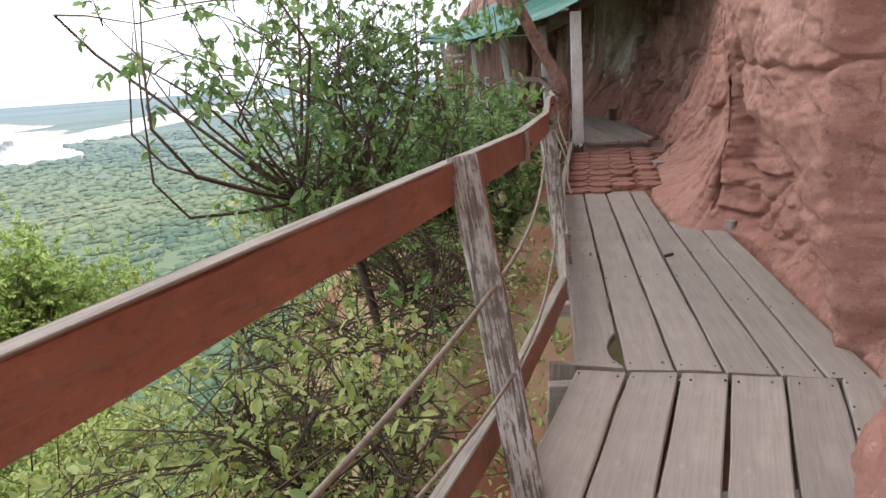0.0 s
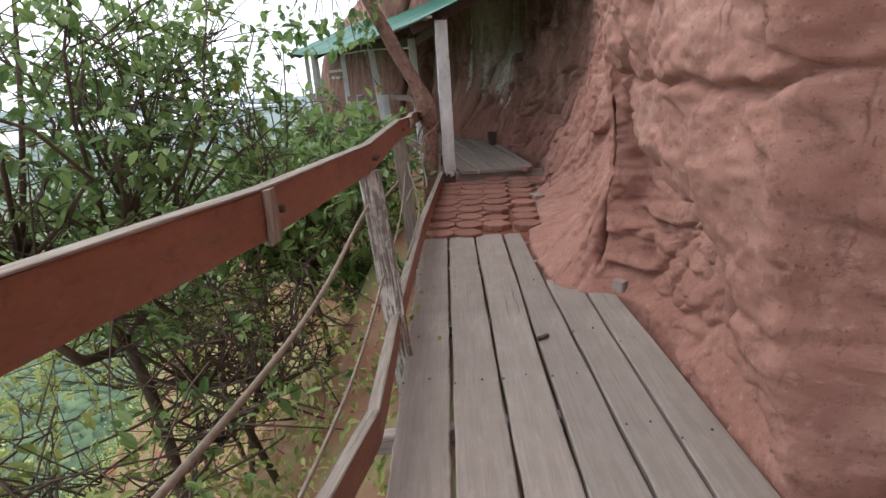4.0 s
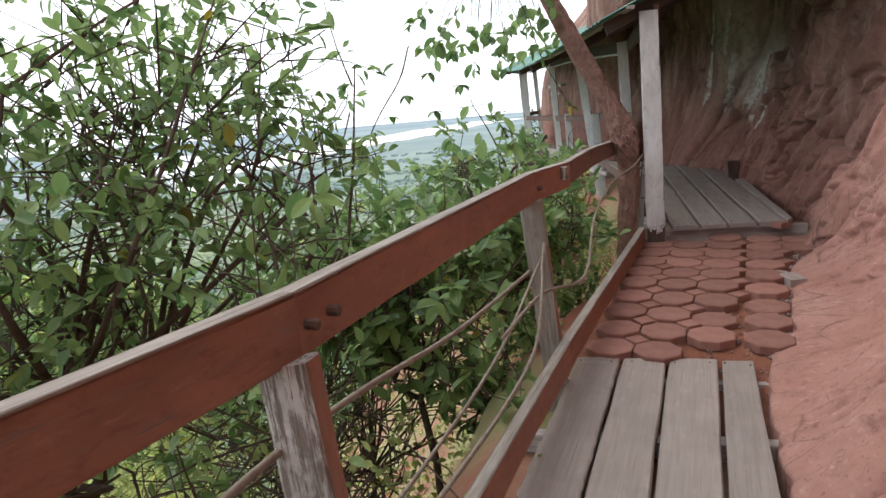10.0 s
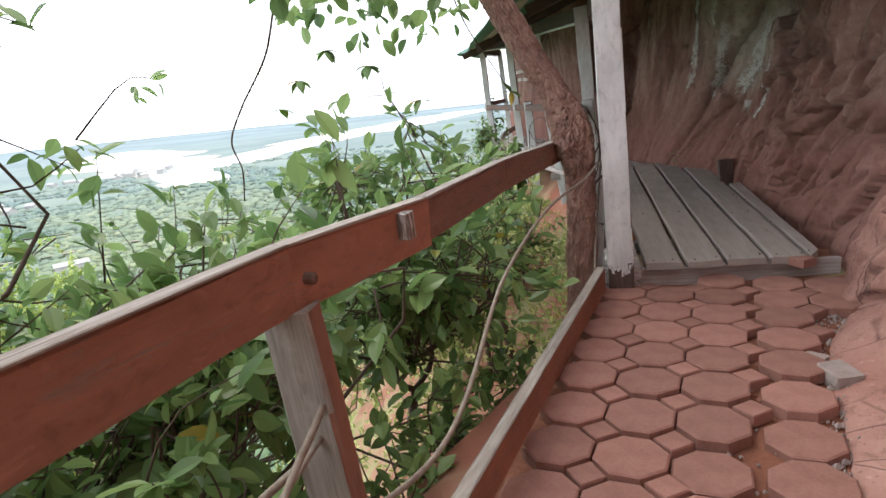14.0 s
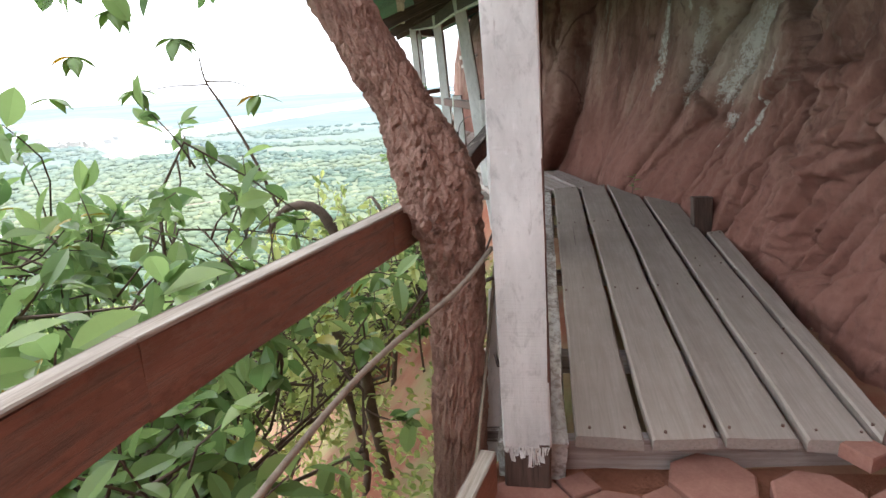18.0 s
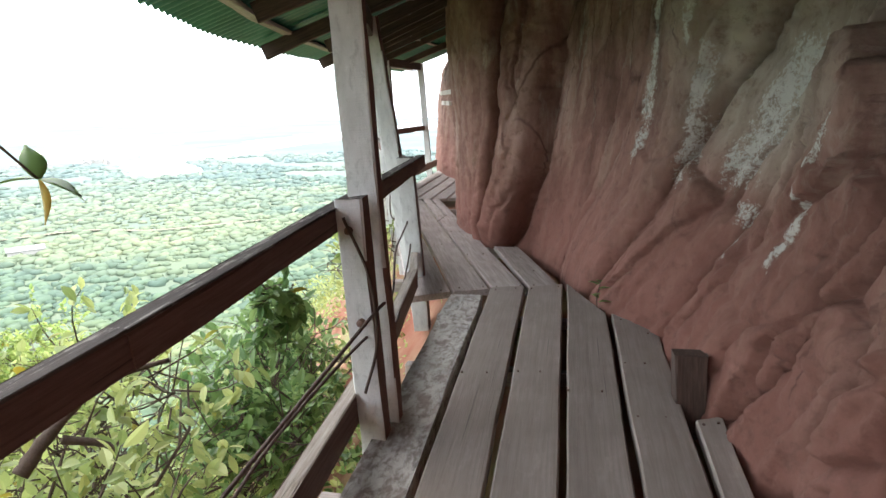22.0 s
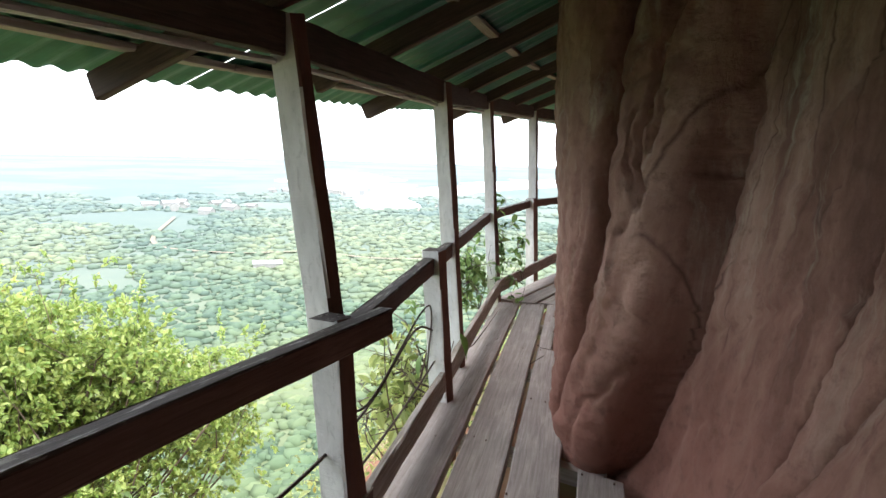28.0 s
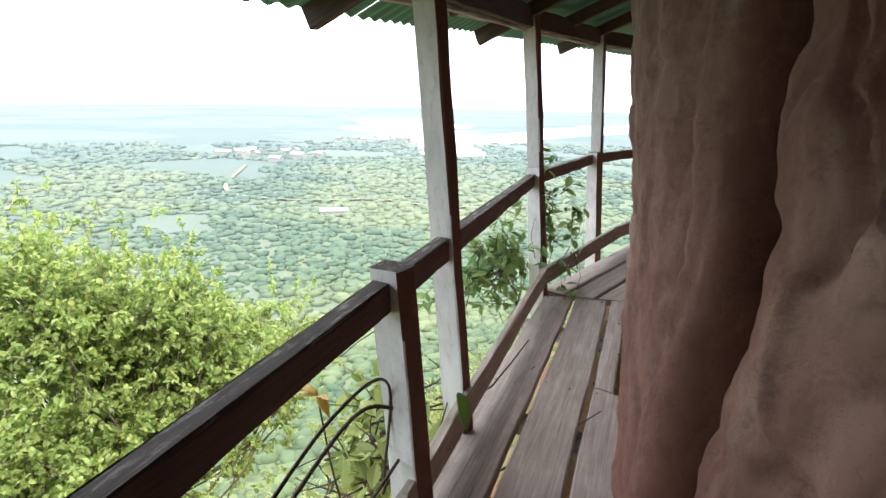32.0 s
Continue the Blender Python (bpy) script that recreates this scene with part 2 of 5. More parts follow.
WHITE = wood("white_painted_wood", (0.28, 0.25, 0.22), (0.40, 0.37, 0.33), (0.70, 0.695, 0.67), 0.36, 0.6)
INNER = wood("red_brown_painted_edge", (0.11, 0.07, 0.056), (0.18, 0.115, 0.095), (0.19, 0.10, 0.075), 0.43)
BEAM = wood("dark_roof_timber", (0.05, 0.036, 0.03), (0.12, 0.082, 0.066))
LOG = wood("grey_log", (0.20, 0.17, 0.15), (0.34, 0.30, 0.27), (0.56, 0.545, 0.51), 0.5, soft=0.05, grain=(9, 9, 5))
BARK = None
ROCK = rock("red_sandstone")
TILE = mottled("red_concrete_paver", (0.21, 0.097, 0.072), (0.345, 0.18, 0.142), 9, piece=0.16)
EARTH = mottled("red_earth", (0.17, 0.062, 0.035), (0.30, 0.13, 0.08), 5, 0.95, 0.8, 0.02)
ROPE = mottled("old_rope", (0.16, 0.13, 0.10), (0.34, 0.29, 0.23), 30)
TWIG = mottled("brown_twig", (0.045, 0.032, 0.024), (0.15, 0.11, 0.085), 14, 0.9)
BARK = mottled("red_brown_bark", (0.13, 0.066, 0.048), (0.45, 0.285, 0.225), 14, 0.95, 1.0, 0.012)
GREEN_ROOF = mottled("green_painted_sheet", (0.018, 0.10, 0.075), (0.055, 0.21, 0.155), 3, 0.5, 0.15, 0.002, spec=0.4)
STONE = mottled("grey_brick", (0.24, 0.19, 0.165), (0.40, 0.34, 0.31), 14)
LEAF = leafy("dark_green_leaves", (0.10, 0.19, 0.065), (0.29, 0.42, 0.155), 0.02, 0.27)
LEAF_BRIGHT = leafy("bright_green_leaves", (0.16, 0.26, 0.06), (0.42, 0.50, 0.16), 0.02)
LEAF_DRY = leafy("olive_undergrowth_leaves", (0.22, 0.30, 0.095), (0.52, 0.58, 0.22), 0.08)


# ---- building tools ----
def mesh_of(name, verts, faces, mat, smooth=False):
    me = bpy.data.meshes.new(name)
    me.from_pydata([tuple(v) for v in verts], [], faces)
    me.materials.append(mat)
    if smooth:
        me.polygons.foreach_set("use_smooth", [True] * len(me.polygons))
    me.update()
    return me


def thing(name, at, label, category, group="", kind=""):
    ob = new(name)
    ob.location = at
    ob.empty_display_size = 0.1
    return tagged(ob, label, category, group, kind)


def put(name, me, parent=None, m=None, label=""):
    """Link a mesh as one object at the world pose m, under a parent."""
    ob = new(name, me)
    m = m or Matrix()
    if parent:
        ob.parent = parent
        up = Matrix.Translation(parent.location)
        if parent.parent:
            up = Matrix.Translation(parent.parent.location) @ up
        m = up.inverted() @ m
    ob.matrix_basis = m
    return tagged(ob, label) if label else ob


def along(a, b, side=None):
    """The pose at a whose z axis points to b and whose x axis lies towards side (level by default)."""
    a, b = Vector(a), Vector(b)
    z = (b - a).normalized()
    x = Vector(side) if side else Vector((z.y, -z.x, 0)) if abs(z.z) < 0.9 else Vector((1, 0, 0))
    y = z.cross(x).normalized()
    x = y.cross(z).normalized()
    m = Matrix((x, y, z)).transposed().to_4x4()
    m.translation = a
    return m


def beam_mesh(name, length, w, h, mat, wear=0.004, seed=0, cut=0.006, steps=None):
    """A timber along z, w across x and h across y, chamfered and a little uneven."""
    rnd = random.Random(seed)
    steps = steps or max(2, min(10, int(length / 0.22)))
    ring = [(-w / 2, -h / 2 + cut), (-w / 2, h / 2 - cut), (-w / 2 + cut, h / 2), (w / 2 - cut, h / 2), (w / 2, h / 2 - cut), (w / 2, -h / 2 + cut), (w / 2 - cut, -h / 2), (-w / 2 + cut, -h / 2)]
    vs, fs = [], []
    for k in range(steps + 1):
        for x, y in ring:
            vs.append((x + rnd.uniform(-wear, wear), y + rnd.uniform(-wear, wear), length * k / steps + (rnd.uniform(-wear, wear) if k in (0, steps) else 0)))
    for k in range(steps):
        for j in range(8):
            a, b = 8 * k + j, 8 * k + (j + 1) % 8
            fs.append((a, a + 8, b + 8, b))
    fs += [tuple(range(8)), tuple(reversed(range(8 * steps, 8 * steps + 8)))]
    return mesh_of(name, vs, fs, mat)


def timber(name, a, b, w, h, mat, parent, side=None, label="", wear=0.004):
    a, b = Vector(a), Vector(b)
    seed = int(1000 * abs(a.x + 3 * a.y + 7 * b.y + 5 * b.z))
    return put(name, beam_mesh(name, (b - a).length, w, h, mat, wear, seed), parent, along(a, b, side), label)


def tube(points, radii, sides=8, rough=0.0, seed=0):
    """Vertices and faces of a tapering tube through points."""
    rnd = random.Random(seed)
    vs, fs = [], []
    pts = [Vector(p) for p in points]
    x = None
    for k, p in enumerate(pts):
        d = (pts[min(k + 1, len(pts) - 1)] - pts[max(k - 1, 0)]).normalized()
        if x is None:
            x = d.orthogonal()
        x = (x - d * x.dot(d)).normalized()
        y = d.cross(x)
        for j in range(sides):
            a = 2 * math.pi * j / sides
            r = float(radii[k]) * (1 + rough * rnd.uniform(-1, 1))
            vs.append(p + r * (math.cos(a) * x + math.sin(a) * y))
    for k in range(len(pts) - 1):
        for j in range(sides):
            a, b = sides * k + j, sides * k + (j + 1) % sides
            fs.append((a, b, b + sides, a + sides))
    fs += [tuple(reversed(range(sides))), tuple(range(sides * (len(pts) - 1), sides * len(pts)))]
    return vs, fs


def spline(points, n):
    """n points on a smooth line through the given points."""
    p = [Vector(q) for q in points]
    p = [2 * p[0] - p[1]] + p + [2 * p[-1] - p[-2]]
    out = []
    for k in range(n):
        s = (len(p) - 3) * k / (n - 1)
        i = min(int(s), len(p) - 4)
        t = s - i
        a, b, c, d = p[i : i + 4]
        out.append(0.5 * (2 * b + (c - a) * t + (2 * a - 5 * b + 4 * c - d) * t * t + (3 * b - 3 * c + d - a) * t**3))
    return out


FLOOR_Y = (-5, 1.9, 6.18, 6.2, 7.4, 8.6, 8.61, 10.5, 12.9, 16.4, 18, 24)
FLOOR_Z = (-0.09, -0.09, -0.085, -0.062, 0.028, 0.055, 0.17, 0.20, 0.23, 0.15, 0.12, 0.12)


def floor_z(y):
    return float(np.interp(y, FLOOR_Y, FLOOR_Z))


# ---- cliff ----
BASE = [(-2.2, -6.0), (-0.4, -3.0), (0.75, -1.0), (1.45, 0.4), (1.80, 1.07), (2.02, 1.35), (2.32, 1.75), (2.40, 2.55), (2.52, 3.2), (2.66, 4.1), (2.42, 4.4), (2.30, 4.62), (2.31, 5.0), (2.37, 5.7), (2.47, 6.2), (2.66, 6.5), (2.78, 7.0), (2.97, 7.8), (3.36, 8.5), (3.46, 9.2), (3.42, 10.2), (3.27, 11.2), (3.14, 12.0), (2.86, 12.6), (2.76, 13.2), (2.62, 13.7), (2.32, 14.42), (1.95, 14.70), (1.74, 15.0), (1.52, 15.5), (1.36, 16.1), (1.30, 17.1), (1.18, 18.2), (0.88, 19.4), (0.48, 20.6), (-0.02, 21.8), (-0.4, 23.2), (-0.4, 25.0)]
HEIGHTS = (-3.0, -0.3, 0.0, 0.08, 0.35, 0.8, 1.15, 1.6, 2.2, 3.2, 5.0, 8.0)
# how far the face stands back from its foot at those heights, by stretch of the walk
LEANS = (
    (-6.0, (-0.1, 0, 0, 0.01, 0.03, 0.10, 0.12, 0.15, 0.20, 0.3, 0.5, 0.9)),
    (1.0, (-0.1, 0, 0, 0.01, 0.02, 0.05, 0.08, 0.10, 0.15, 0.2, 0.4, 0.8)),
    (1.8, (-0.1, 0, 0, 0.01, 0.03, 0.0, -0.06, -0.08, 0.0, 0.1, 0.4, 0.8)),
    (2.4, (-0.1, 0, 0, 0.02, 0.06, -0.04, -0.20, -0.20, -0.12, 0.1, 0.4, 0.8)),
    (3.1, (-0.1, 0, 0, 0.03, 0.10, 0.08, -0.16, -0.20, -0.15, 0.1, 0.4, 0.8)),
    (3.5, (-0.1, 0, 0, 0.04, 0.12, 0.19, -0.04, -0.16, -0.12, 0.1, 0.4, 0.8)),
    (3.9, (-0.1, 0, 0, 0.04, 0.14, 0.24, 0.16, -0.04, -0.05, 0.1, 0.4, 0.8)),
    (4.2, (-0.1, 0, 0, 0.06, 0.18, 0.28, 0.26, 0.20, 0.10, 0.1, 0.3, 0.6)),
    (4.5, (-0.1, 0, 0, 0.08, 0.24, 0.42, 0.42, 0.30, 0.22, 0.2, 0.3, 0.6)),
    (5.0, (-0.1, 0, 0, 0.08, 0.26, 0.48, 0.56, 0.58, 0.50, 0.3, 0.2, 0.4)),
    (5.6, (-0.1, 0, 0, 0.16, 0.45, 0.60, 0.66, 0.70, 0.66, 0.4, 0.1, 0.2)),
    (6.4, (-0.1, 0, 0, 0.32, 0.56, 0.72, 0.78, 0.82, 0.78, 0.5, 0.0, 0.1)),
    (7.1, (-0.1, 0, 0, 0.36, 0.54, 0.66, 0.74, 0.84, 0.86, 0.6, 0.0, 0.0)),
    (7.8, (-0.1, 0, 0, 0.10, 0.34, 0.54, 0.62, 0.72, 0.80, 0.6, 0.1, 0.0)),
    (8.8, (-0.1, 0, 0, 0.02, 0.10, 0.24, 0.32, 0.44, 0.56, 0.6, 0.2, 0.0)),
    (10.2, (-0.1, 0, 0, 0.02, 0.10, 0.20, 0.28, 0.38, 0.48, 0.5, 0.2, 0.0)),
    (11.4, (-0.1, 0, 0, 0.06, 0.18, 0.34, 0.44, 0.56, 0.62, 0.6, 0.2, 0.0)),
    (12.2, (-0.1, 0, 0, 0.05, 0.20, 0.46, 0.62, 0.74, 0.78, 0.7, 0.2, 0.0)),
    (12.7, (-0.1, 0, 0, 0.04, 0.22, 0.44, 0.54, 0.60, 0.60, 0.5, 0.2, 0.0)),
    (13.8, (-0.1, 0, 0, 0.02, 0.08, 0.20, 0.26, 0.30, 0.34, 0.3, 0.1, 0.0)),
    (14.4, (-0.1, 0, 0, 0.01, 0.03, 0.08, 0.12, 0.18, 0.24, 0.3, 0.1, 0.0)),
    (15.0, (-0.1, 0, 0, 0.0, 0.0, 0.0, 0.0, -0.02, -0.04, -0.04, 0.0, 0.0)),
    (15.7, (-0.1, 0, 0, 0.0, 0.0, -0.01, -0.02, -0.06, -0.10, -0.10, 0.0, 0.0)),
    (17.2, (-0.1, 0, 0, 0.0, 0.0, 0.0, 0.0, 0.0, 0.0, 0.3, 1.4, 3.4)),
    (24.0, (-0.1, 0, 0, 0.01, 0.03, 0.08, 0.11, 0.14, 0.30, 1.0, 2.8, 5.6)),
)


def lattice(i, j, seed, k=0):
    """A random number from 0 to 1 for each cell of a grid."""
    a = np.sin(i * 127.1 + j * 311.7 + seed * 74.7 + k * 19.19) * 43758.5453
    return a - np.floor(a)


def waves(u, v, seed, octaves=1, fall=0.5):
    """Smooth noise over arrays, about -1 to 1."""
    total, amount = 0.0, 1.0
    for o in range(octaves):
        i, j = np.floor(u), np.floor(v)
        f, g = u - i, v - j
        f, g = f * f * (3 - 2 * f), g * g * (3 - 2 * g)
        c = [lattice(i + a, j + b, seed + o) for a, b in ((0, 0), (1, 0), (0, 1), (1, 1))]
        total = total + amount * (2 * (c[0] * (1 - f) * (1 - g) + c[1] * f * (1 - g) + c[2] * (1 - f) * g + c[3] * f * g) - 1)
        u, v, amount = u * 2.03 + 5.1, v * 2.03 + 1.7, amount * fall
    return total


def facets(u, v, seed):
    """Broken faces: a tilted face for each irregular cell, and the width of the crack beside it."""
    i, j = np.floor(u), np.floor(v)
    first, second, face = np.full(u.shape, 9.0), np.full(u.shape, 9.0), np.zeros(u.shape)
    for a in (-1, 0, 1):
        for b in (-1, 0, 1):
            ci, cj = i + a, j + b
            du, dv = u - ci - lattice(ci, cj, seed), v - cj - lattice(ci, cj, seed, 1)
            d = np.hypot(du, dv)
            tilt = (lattice(ci, cj, seed, 2) - 0.5) * 2 + du * (lattice(ci, cj, seed, 3) - 0.5) * 2.4 + dv * (lattice(ci, cj, seed, 4) - 0.5) * 2.4
            near = d < first
            second = np.where(near, first, np.minimum(second, d))
            face = np.where(near, tilt, face)
            first = np.where(near, d, first)
    return face, np.clip((second - first) * 3, 0, 1)


def groove(y, h, points, width):
    """1 on a line drawn on the wall (place along the walk, height), falling to 0 beside it."""
    best = np.full(y.shape, 9.0)
    for (a, b), (c, d) in zip(points, points[1:]):
        f = np.clip(((y - a) * (c - a) + (h - b) * (d - b)) / ((c - a) ** 2 + (d - b) ** 2), 0, 1)
        best = np.minimum(best, np.hypot(y - a - f * (c - a), h - b - f * (d - b)))
    return np.exp(-((best / width) ** 2))


def rise(x, a, b):
    f = np.clip((x - a) / (b - a), 0, 1)
    return f * f * (3 - 2 * f)


# clefts that part the columns: place along the walk at heights 0, 0.5, 1 and 2 m, and how far the column before it stands out
CLEFTS = ((8.2, 8.0, 7.8, 7.4, 0.0), (9.1, 8.85, 8.6, 8.1, 0.07), (9.75, 9.5, 9.25, 8.75, 0.06), (10.45, 10.2, 9.95, 9.45, 0.08), (11.25, 10.9, 10.68, 10.45, 0.10), (12.1, 11.98, 11.85, 11.55, 0.13), (12.98, 12.74, 12.5, 12.1, 0.09), (13.76, 13.60, 13.40, 13.27, 0.17), (13.84, 13.76, 13.66, 13.56, 0.06), (14.62, 14.50, 14.39, 14.33, 0.03), (14.84, 14.71, 14.65, 14.62, 0.28), (14.97, 14.87, 14.81, 14.79, 0.22), (15.95, 15.9, 15.85, 15.8, 0.145), (16.6, 16.55, 16.5, 16.5, 0.10), (17.3, 17.3, 17.25, 17.2, 0.12), (18.2, 18.2, 18.2, 18.2, 0.14), (19.6, 19.6, 19.6, 19.6, 0.2), (28.0, 28.0, 28.0, 28.0, 0.2))
CRUSTS = (((13.02, 2.3), (13.1, 1.72), (13.12, 1.0)), ((12.5, 1.6), (12.52, 1.3), (12.5, 0.92)), ((11.98, 1.55), (12.08, 1.3), (12.1, 0.98)), ((12.02, 0.80), (11.90, 0.6)), ((11.15, 1.3), (11.2, 1.1), (11.36, 0.7)), ((12.6, 2.2), (12.7, 1.7)))


def columns(y, h):
    """How far the rounded columns stand out, 0 in the clefts."""
    out, last = np.zeros(y.shape), None
    for k, (a, b, c, d, depth) in enumerate(CLEFTS):
        y0 = a
        at = np.interp(h, (0, 0.5, 1, 2, 4), (a, b, c, d, d - (c - d) * 0.5)) + 0.035 * waves(h * 1.6, h * 0 + k, 3, 2) + 0.008 * waves(h * 9, h * 0 + k, 5, 2)
        if last is not None:
            f = np.clip((y - last) / np.maximum(at - last, 0.02), 0, 1)
            out = np.where((y >= last) & (y < at), depth * np.sqrt(np.maximum(0, 1 - np.abs(2 * f - 1) ** 3.4)), out)
            out = out - (0.09 if y0 < 12.5 else 0.15) * np.exp(-(((y - at) / 0.024) ** 2))
        last = at
    return out


def cliff():
    line = spline([(x, y, 0) for x, y in BASE], 4200)
    pick, last = [], None
    for k, p in enumerate(line):
        want = 0.014 if 1.0 < p.y < 16.8 else 0.09
        if last is None or (p - last).length >= want:
            pick.append(k)
            last = p
    hs = np.concatenate([np.linspace(-3, -0.2, 5)[:-1], np.linspace(-0.2, 2.5, 180), np.linspace(2.5, 3.4, 14)[1:], np.linspace(3.4, 8.0, 12)[1:], [8.1, 8.3]])
    foot = np.array([line[k][:2] for k in pick])
    ahead = np.array([line[min(k + 22, len(line) - 1)][:2] for k in pick]) - np.array([line[max(k - 22, 0)][:2] for k in pick])
    ahead /= np.linalg.norm(ahead, axis=1)[:, None]
    out = np.stack([ahead[:, 1], -ahead[:, 0]], 1)
    run1 = np.concatenate([[0], np.cumsum(np.linalg.norm(np.diff(foot, axis=0), axis=1))])
    n, m = len(pick), len(hs)
    y, h = np.repeat(foot[:, 1][:, None], m, 1), np.repeat(hs[None, :], n, 0)
    run = np.repeat(run1[:, None], m, 1)
    lean_y, lean = [r[0] for r in LEANS], np.array([r[1] for r in LEANS])
    back = np.empty((n, m))
    for k in range(n):
        back[k] = np.interp(hs, HEIGHTS, [np.interp(foot[k, 1], lean_y, lean[:, j]) for j in range(len(HEIGHTS))])
    back[:, -2] += 0.8
    back[:, -1] += 7.0
    inner = np.interp(y, (5.8, 8.2, 17, 18.5), (0, 1, 1, 0.8))
    column = np.interp(y, (12.6, 13.3, 17, 18), (0, 1, 1, 0.8))
    pillar = np.interp(y, (4.25, 4.42, 5.5, 6.2), (0, 1, 1, 0))
    wu, wv = run + 0.10 * waves(run * 2.3, h * 2.3, 1, 3), h + 0.10 * waves(run * 2.1, h * 2.6, 2, 3)
    fine = waves(run * 14, h * 16, 4, 4, 0.62)
    # open wall: stacked beds, broken faces, one pillar split by upright clefts
    f1, c1 = facets(wu * 1.5, wv * 1.9, 11)
    f2, c2 = facets(wu * 5.0 + 3, wv * 6.5, 12)
    f3, c3 = facets(wu * 9 + 3, wv * 8, 13)
    broken = groove(y, h, ((4.15, 0.35), (3.9, 0.22), (3.45, 0.1), (2.9, 0.05)), 0.24)
    edge = np.interp(y + 0.02 * waves(run * 9, h * 9, 6, 2), (1.95, 2.12, 2.2, 2.27, 2.4, 2.7, 3.1, 3.6, 4.02, 4.12, 4.2, 4.3, 4.4), (-0.4, 0.05, 0.45, 0.78, 0.92, 1.0, 1.06, 1.04, 0.99, 1.15, 1.5, 2.6, 9.0))
    bulge = rise(h + 0.03 * waves(run * 7, h * 7, 8, 3) - edge, -0.012, 0.03) * rise(y, 1.9, 2.05)
    rib = np.abs(waves((run + 0.10 * h + 0.05 * waves(h * 3, run * 2, 7, 2)) * 3.6, h * 0.5, 9, 2))
    bare = 0.05 * waves(run * 1.2, h * 1.5, 10, 2) + 0.022 * f1 * (1 - pillar) - 0.02 * (1 - c1) ** 3 * (1 - pillar) + (0.018 + 0.03 * broken) * f2 * (1 - 0.6 * pillar) * (1 - 0.65 * bulge) - (0.010 + 0.05 * broken) * (1 - c2) ** 3 + 0.006 * f3 + 0.25 * bulge - 0.11
    bare += pillar * (0.10 * np.clip(rib * 2.2, 0, 1) ** 0.5 - 0.06)
    warp = 0.03 * waves(run * 5, h * 5, 14, 3)
    ya, ha = y + warp, h + 0.03 * waves(run * 5 + 9, h * 5, 15, 3)
    for points, width, depth in (
        (((4.36, 0.15), (4.38, 0.75), (4.36, 1.4), (4.40, 2.2)), 0.022, 0.14),
        (((4.24, 0.5), (4.27, 0.84), (4.26, 1.3)), 0.02, 0.10),
        (((4.7, 0.1), (4.66, 0.8), (4.75, 1.6), (4.7, 2.3)), 0.02, 0.07),
        (((1.55, 1.44), (2.3, 1.40), (3.0, 1.42), (4.2, 1.40)), 0.016, 0.07),
        (((2.0, 1.46), (1.9, 1.75), (1.6, 1.8)), 0.014, 0.04),
        (((1.45, 1.2), (1.66, 0.72), (1.84, 0.32), (1.96, 0.14), (2.04, -0.1)), 0.035, 0.26),
        (((4.3, 0.16), (4.19, 0.12), (4.05, 0.06)), 0.02, 0.06),
        (((4.2, 0.4), (4.2, 0.22), (4.16, 0.1)), 0.015, 0.06),
        (((3.84, 0.55), (4.03, 0.32), (4.12, 0.16)), 0.015, 0.07),
        (((3.28, 0.45), (3.2, 0.21), (3.1, 0.02)), 0.02, 0.05),
        (((2.62, 2.3), (2.7, 1.9), (2.55, 1.45)), 0.012, 0.03),
        (((4.24, 0.1), (4.12, 0.23), (4.0, 0.45)), 0.018, 0.09),
        (((4.18, 0.08), (3.84, 0.08), (3.47, 0.14)), 0.018, 0.08),
        (((4.02, 0.52), (3.7, 0.52), (3.5, 0.4)), 0.016, 0.07),
        (((1.97, 1.21), (2.0, 0.9), (2.0, 0.7)), 0.014, 0.04),
    ):
        bare -= depth * groove(ya, ha, points, width)
    # sheltered wall: leaning columns, torn ledges near the platform's foot
    lean_u = run + (0.5 - 0.3 * column) * h
    f4, c4 = facets(lean_u * 1.9 + 0.2 * warp, wv * 1.5, 16)
    f5, c5 = facets(lean_u * 6.5, wv * 2.6, 17)
    torn = np.interp(y, (8.2, 9.0, 11.2, 12.0), (1.0, 1.0, 0.8, 0.25)) * (1 - column)
    strip = np.abs(waves(lean_u * 3.2, h * 0.35, 18, 2))
    sheltered = columns(y, h) - 0.10 + (0.009 + 0.086 * torn) * f4 - (0.012 + 0.028 * torn) * (1 - c4) ** 3 + (0.005 + 0.027 * torn) * f5 - 0.02 * torn * (1 - c5) ** 4 + 0.03 * np.clip(strip * 2.5, 0, 1) ** 0.6 * (1 - 0.75 * column) + (0.012 - 0.008 * column) * waves(lean_u * 5, h * 1.2, 19, 3)
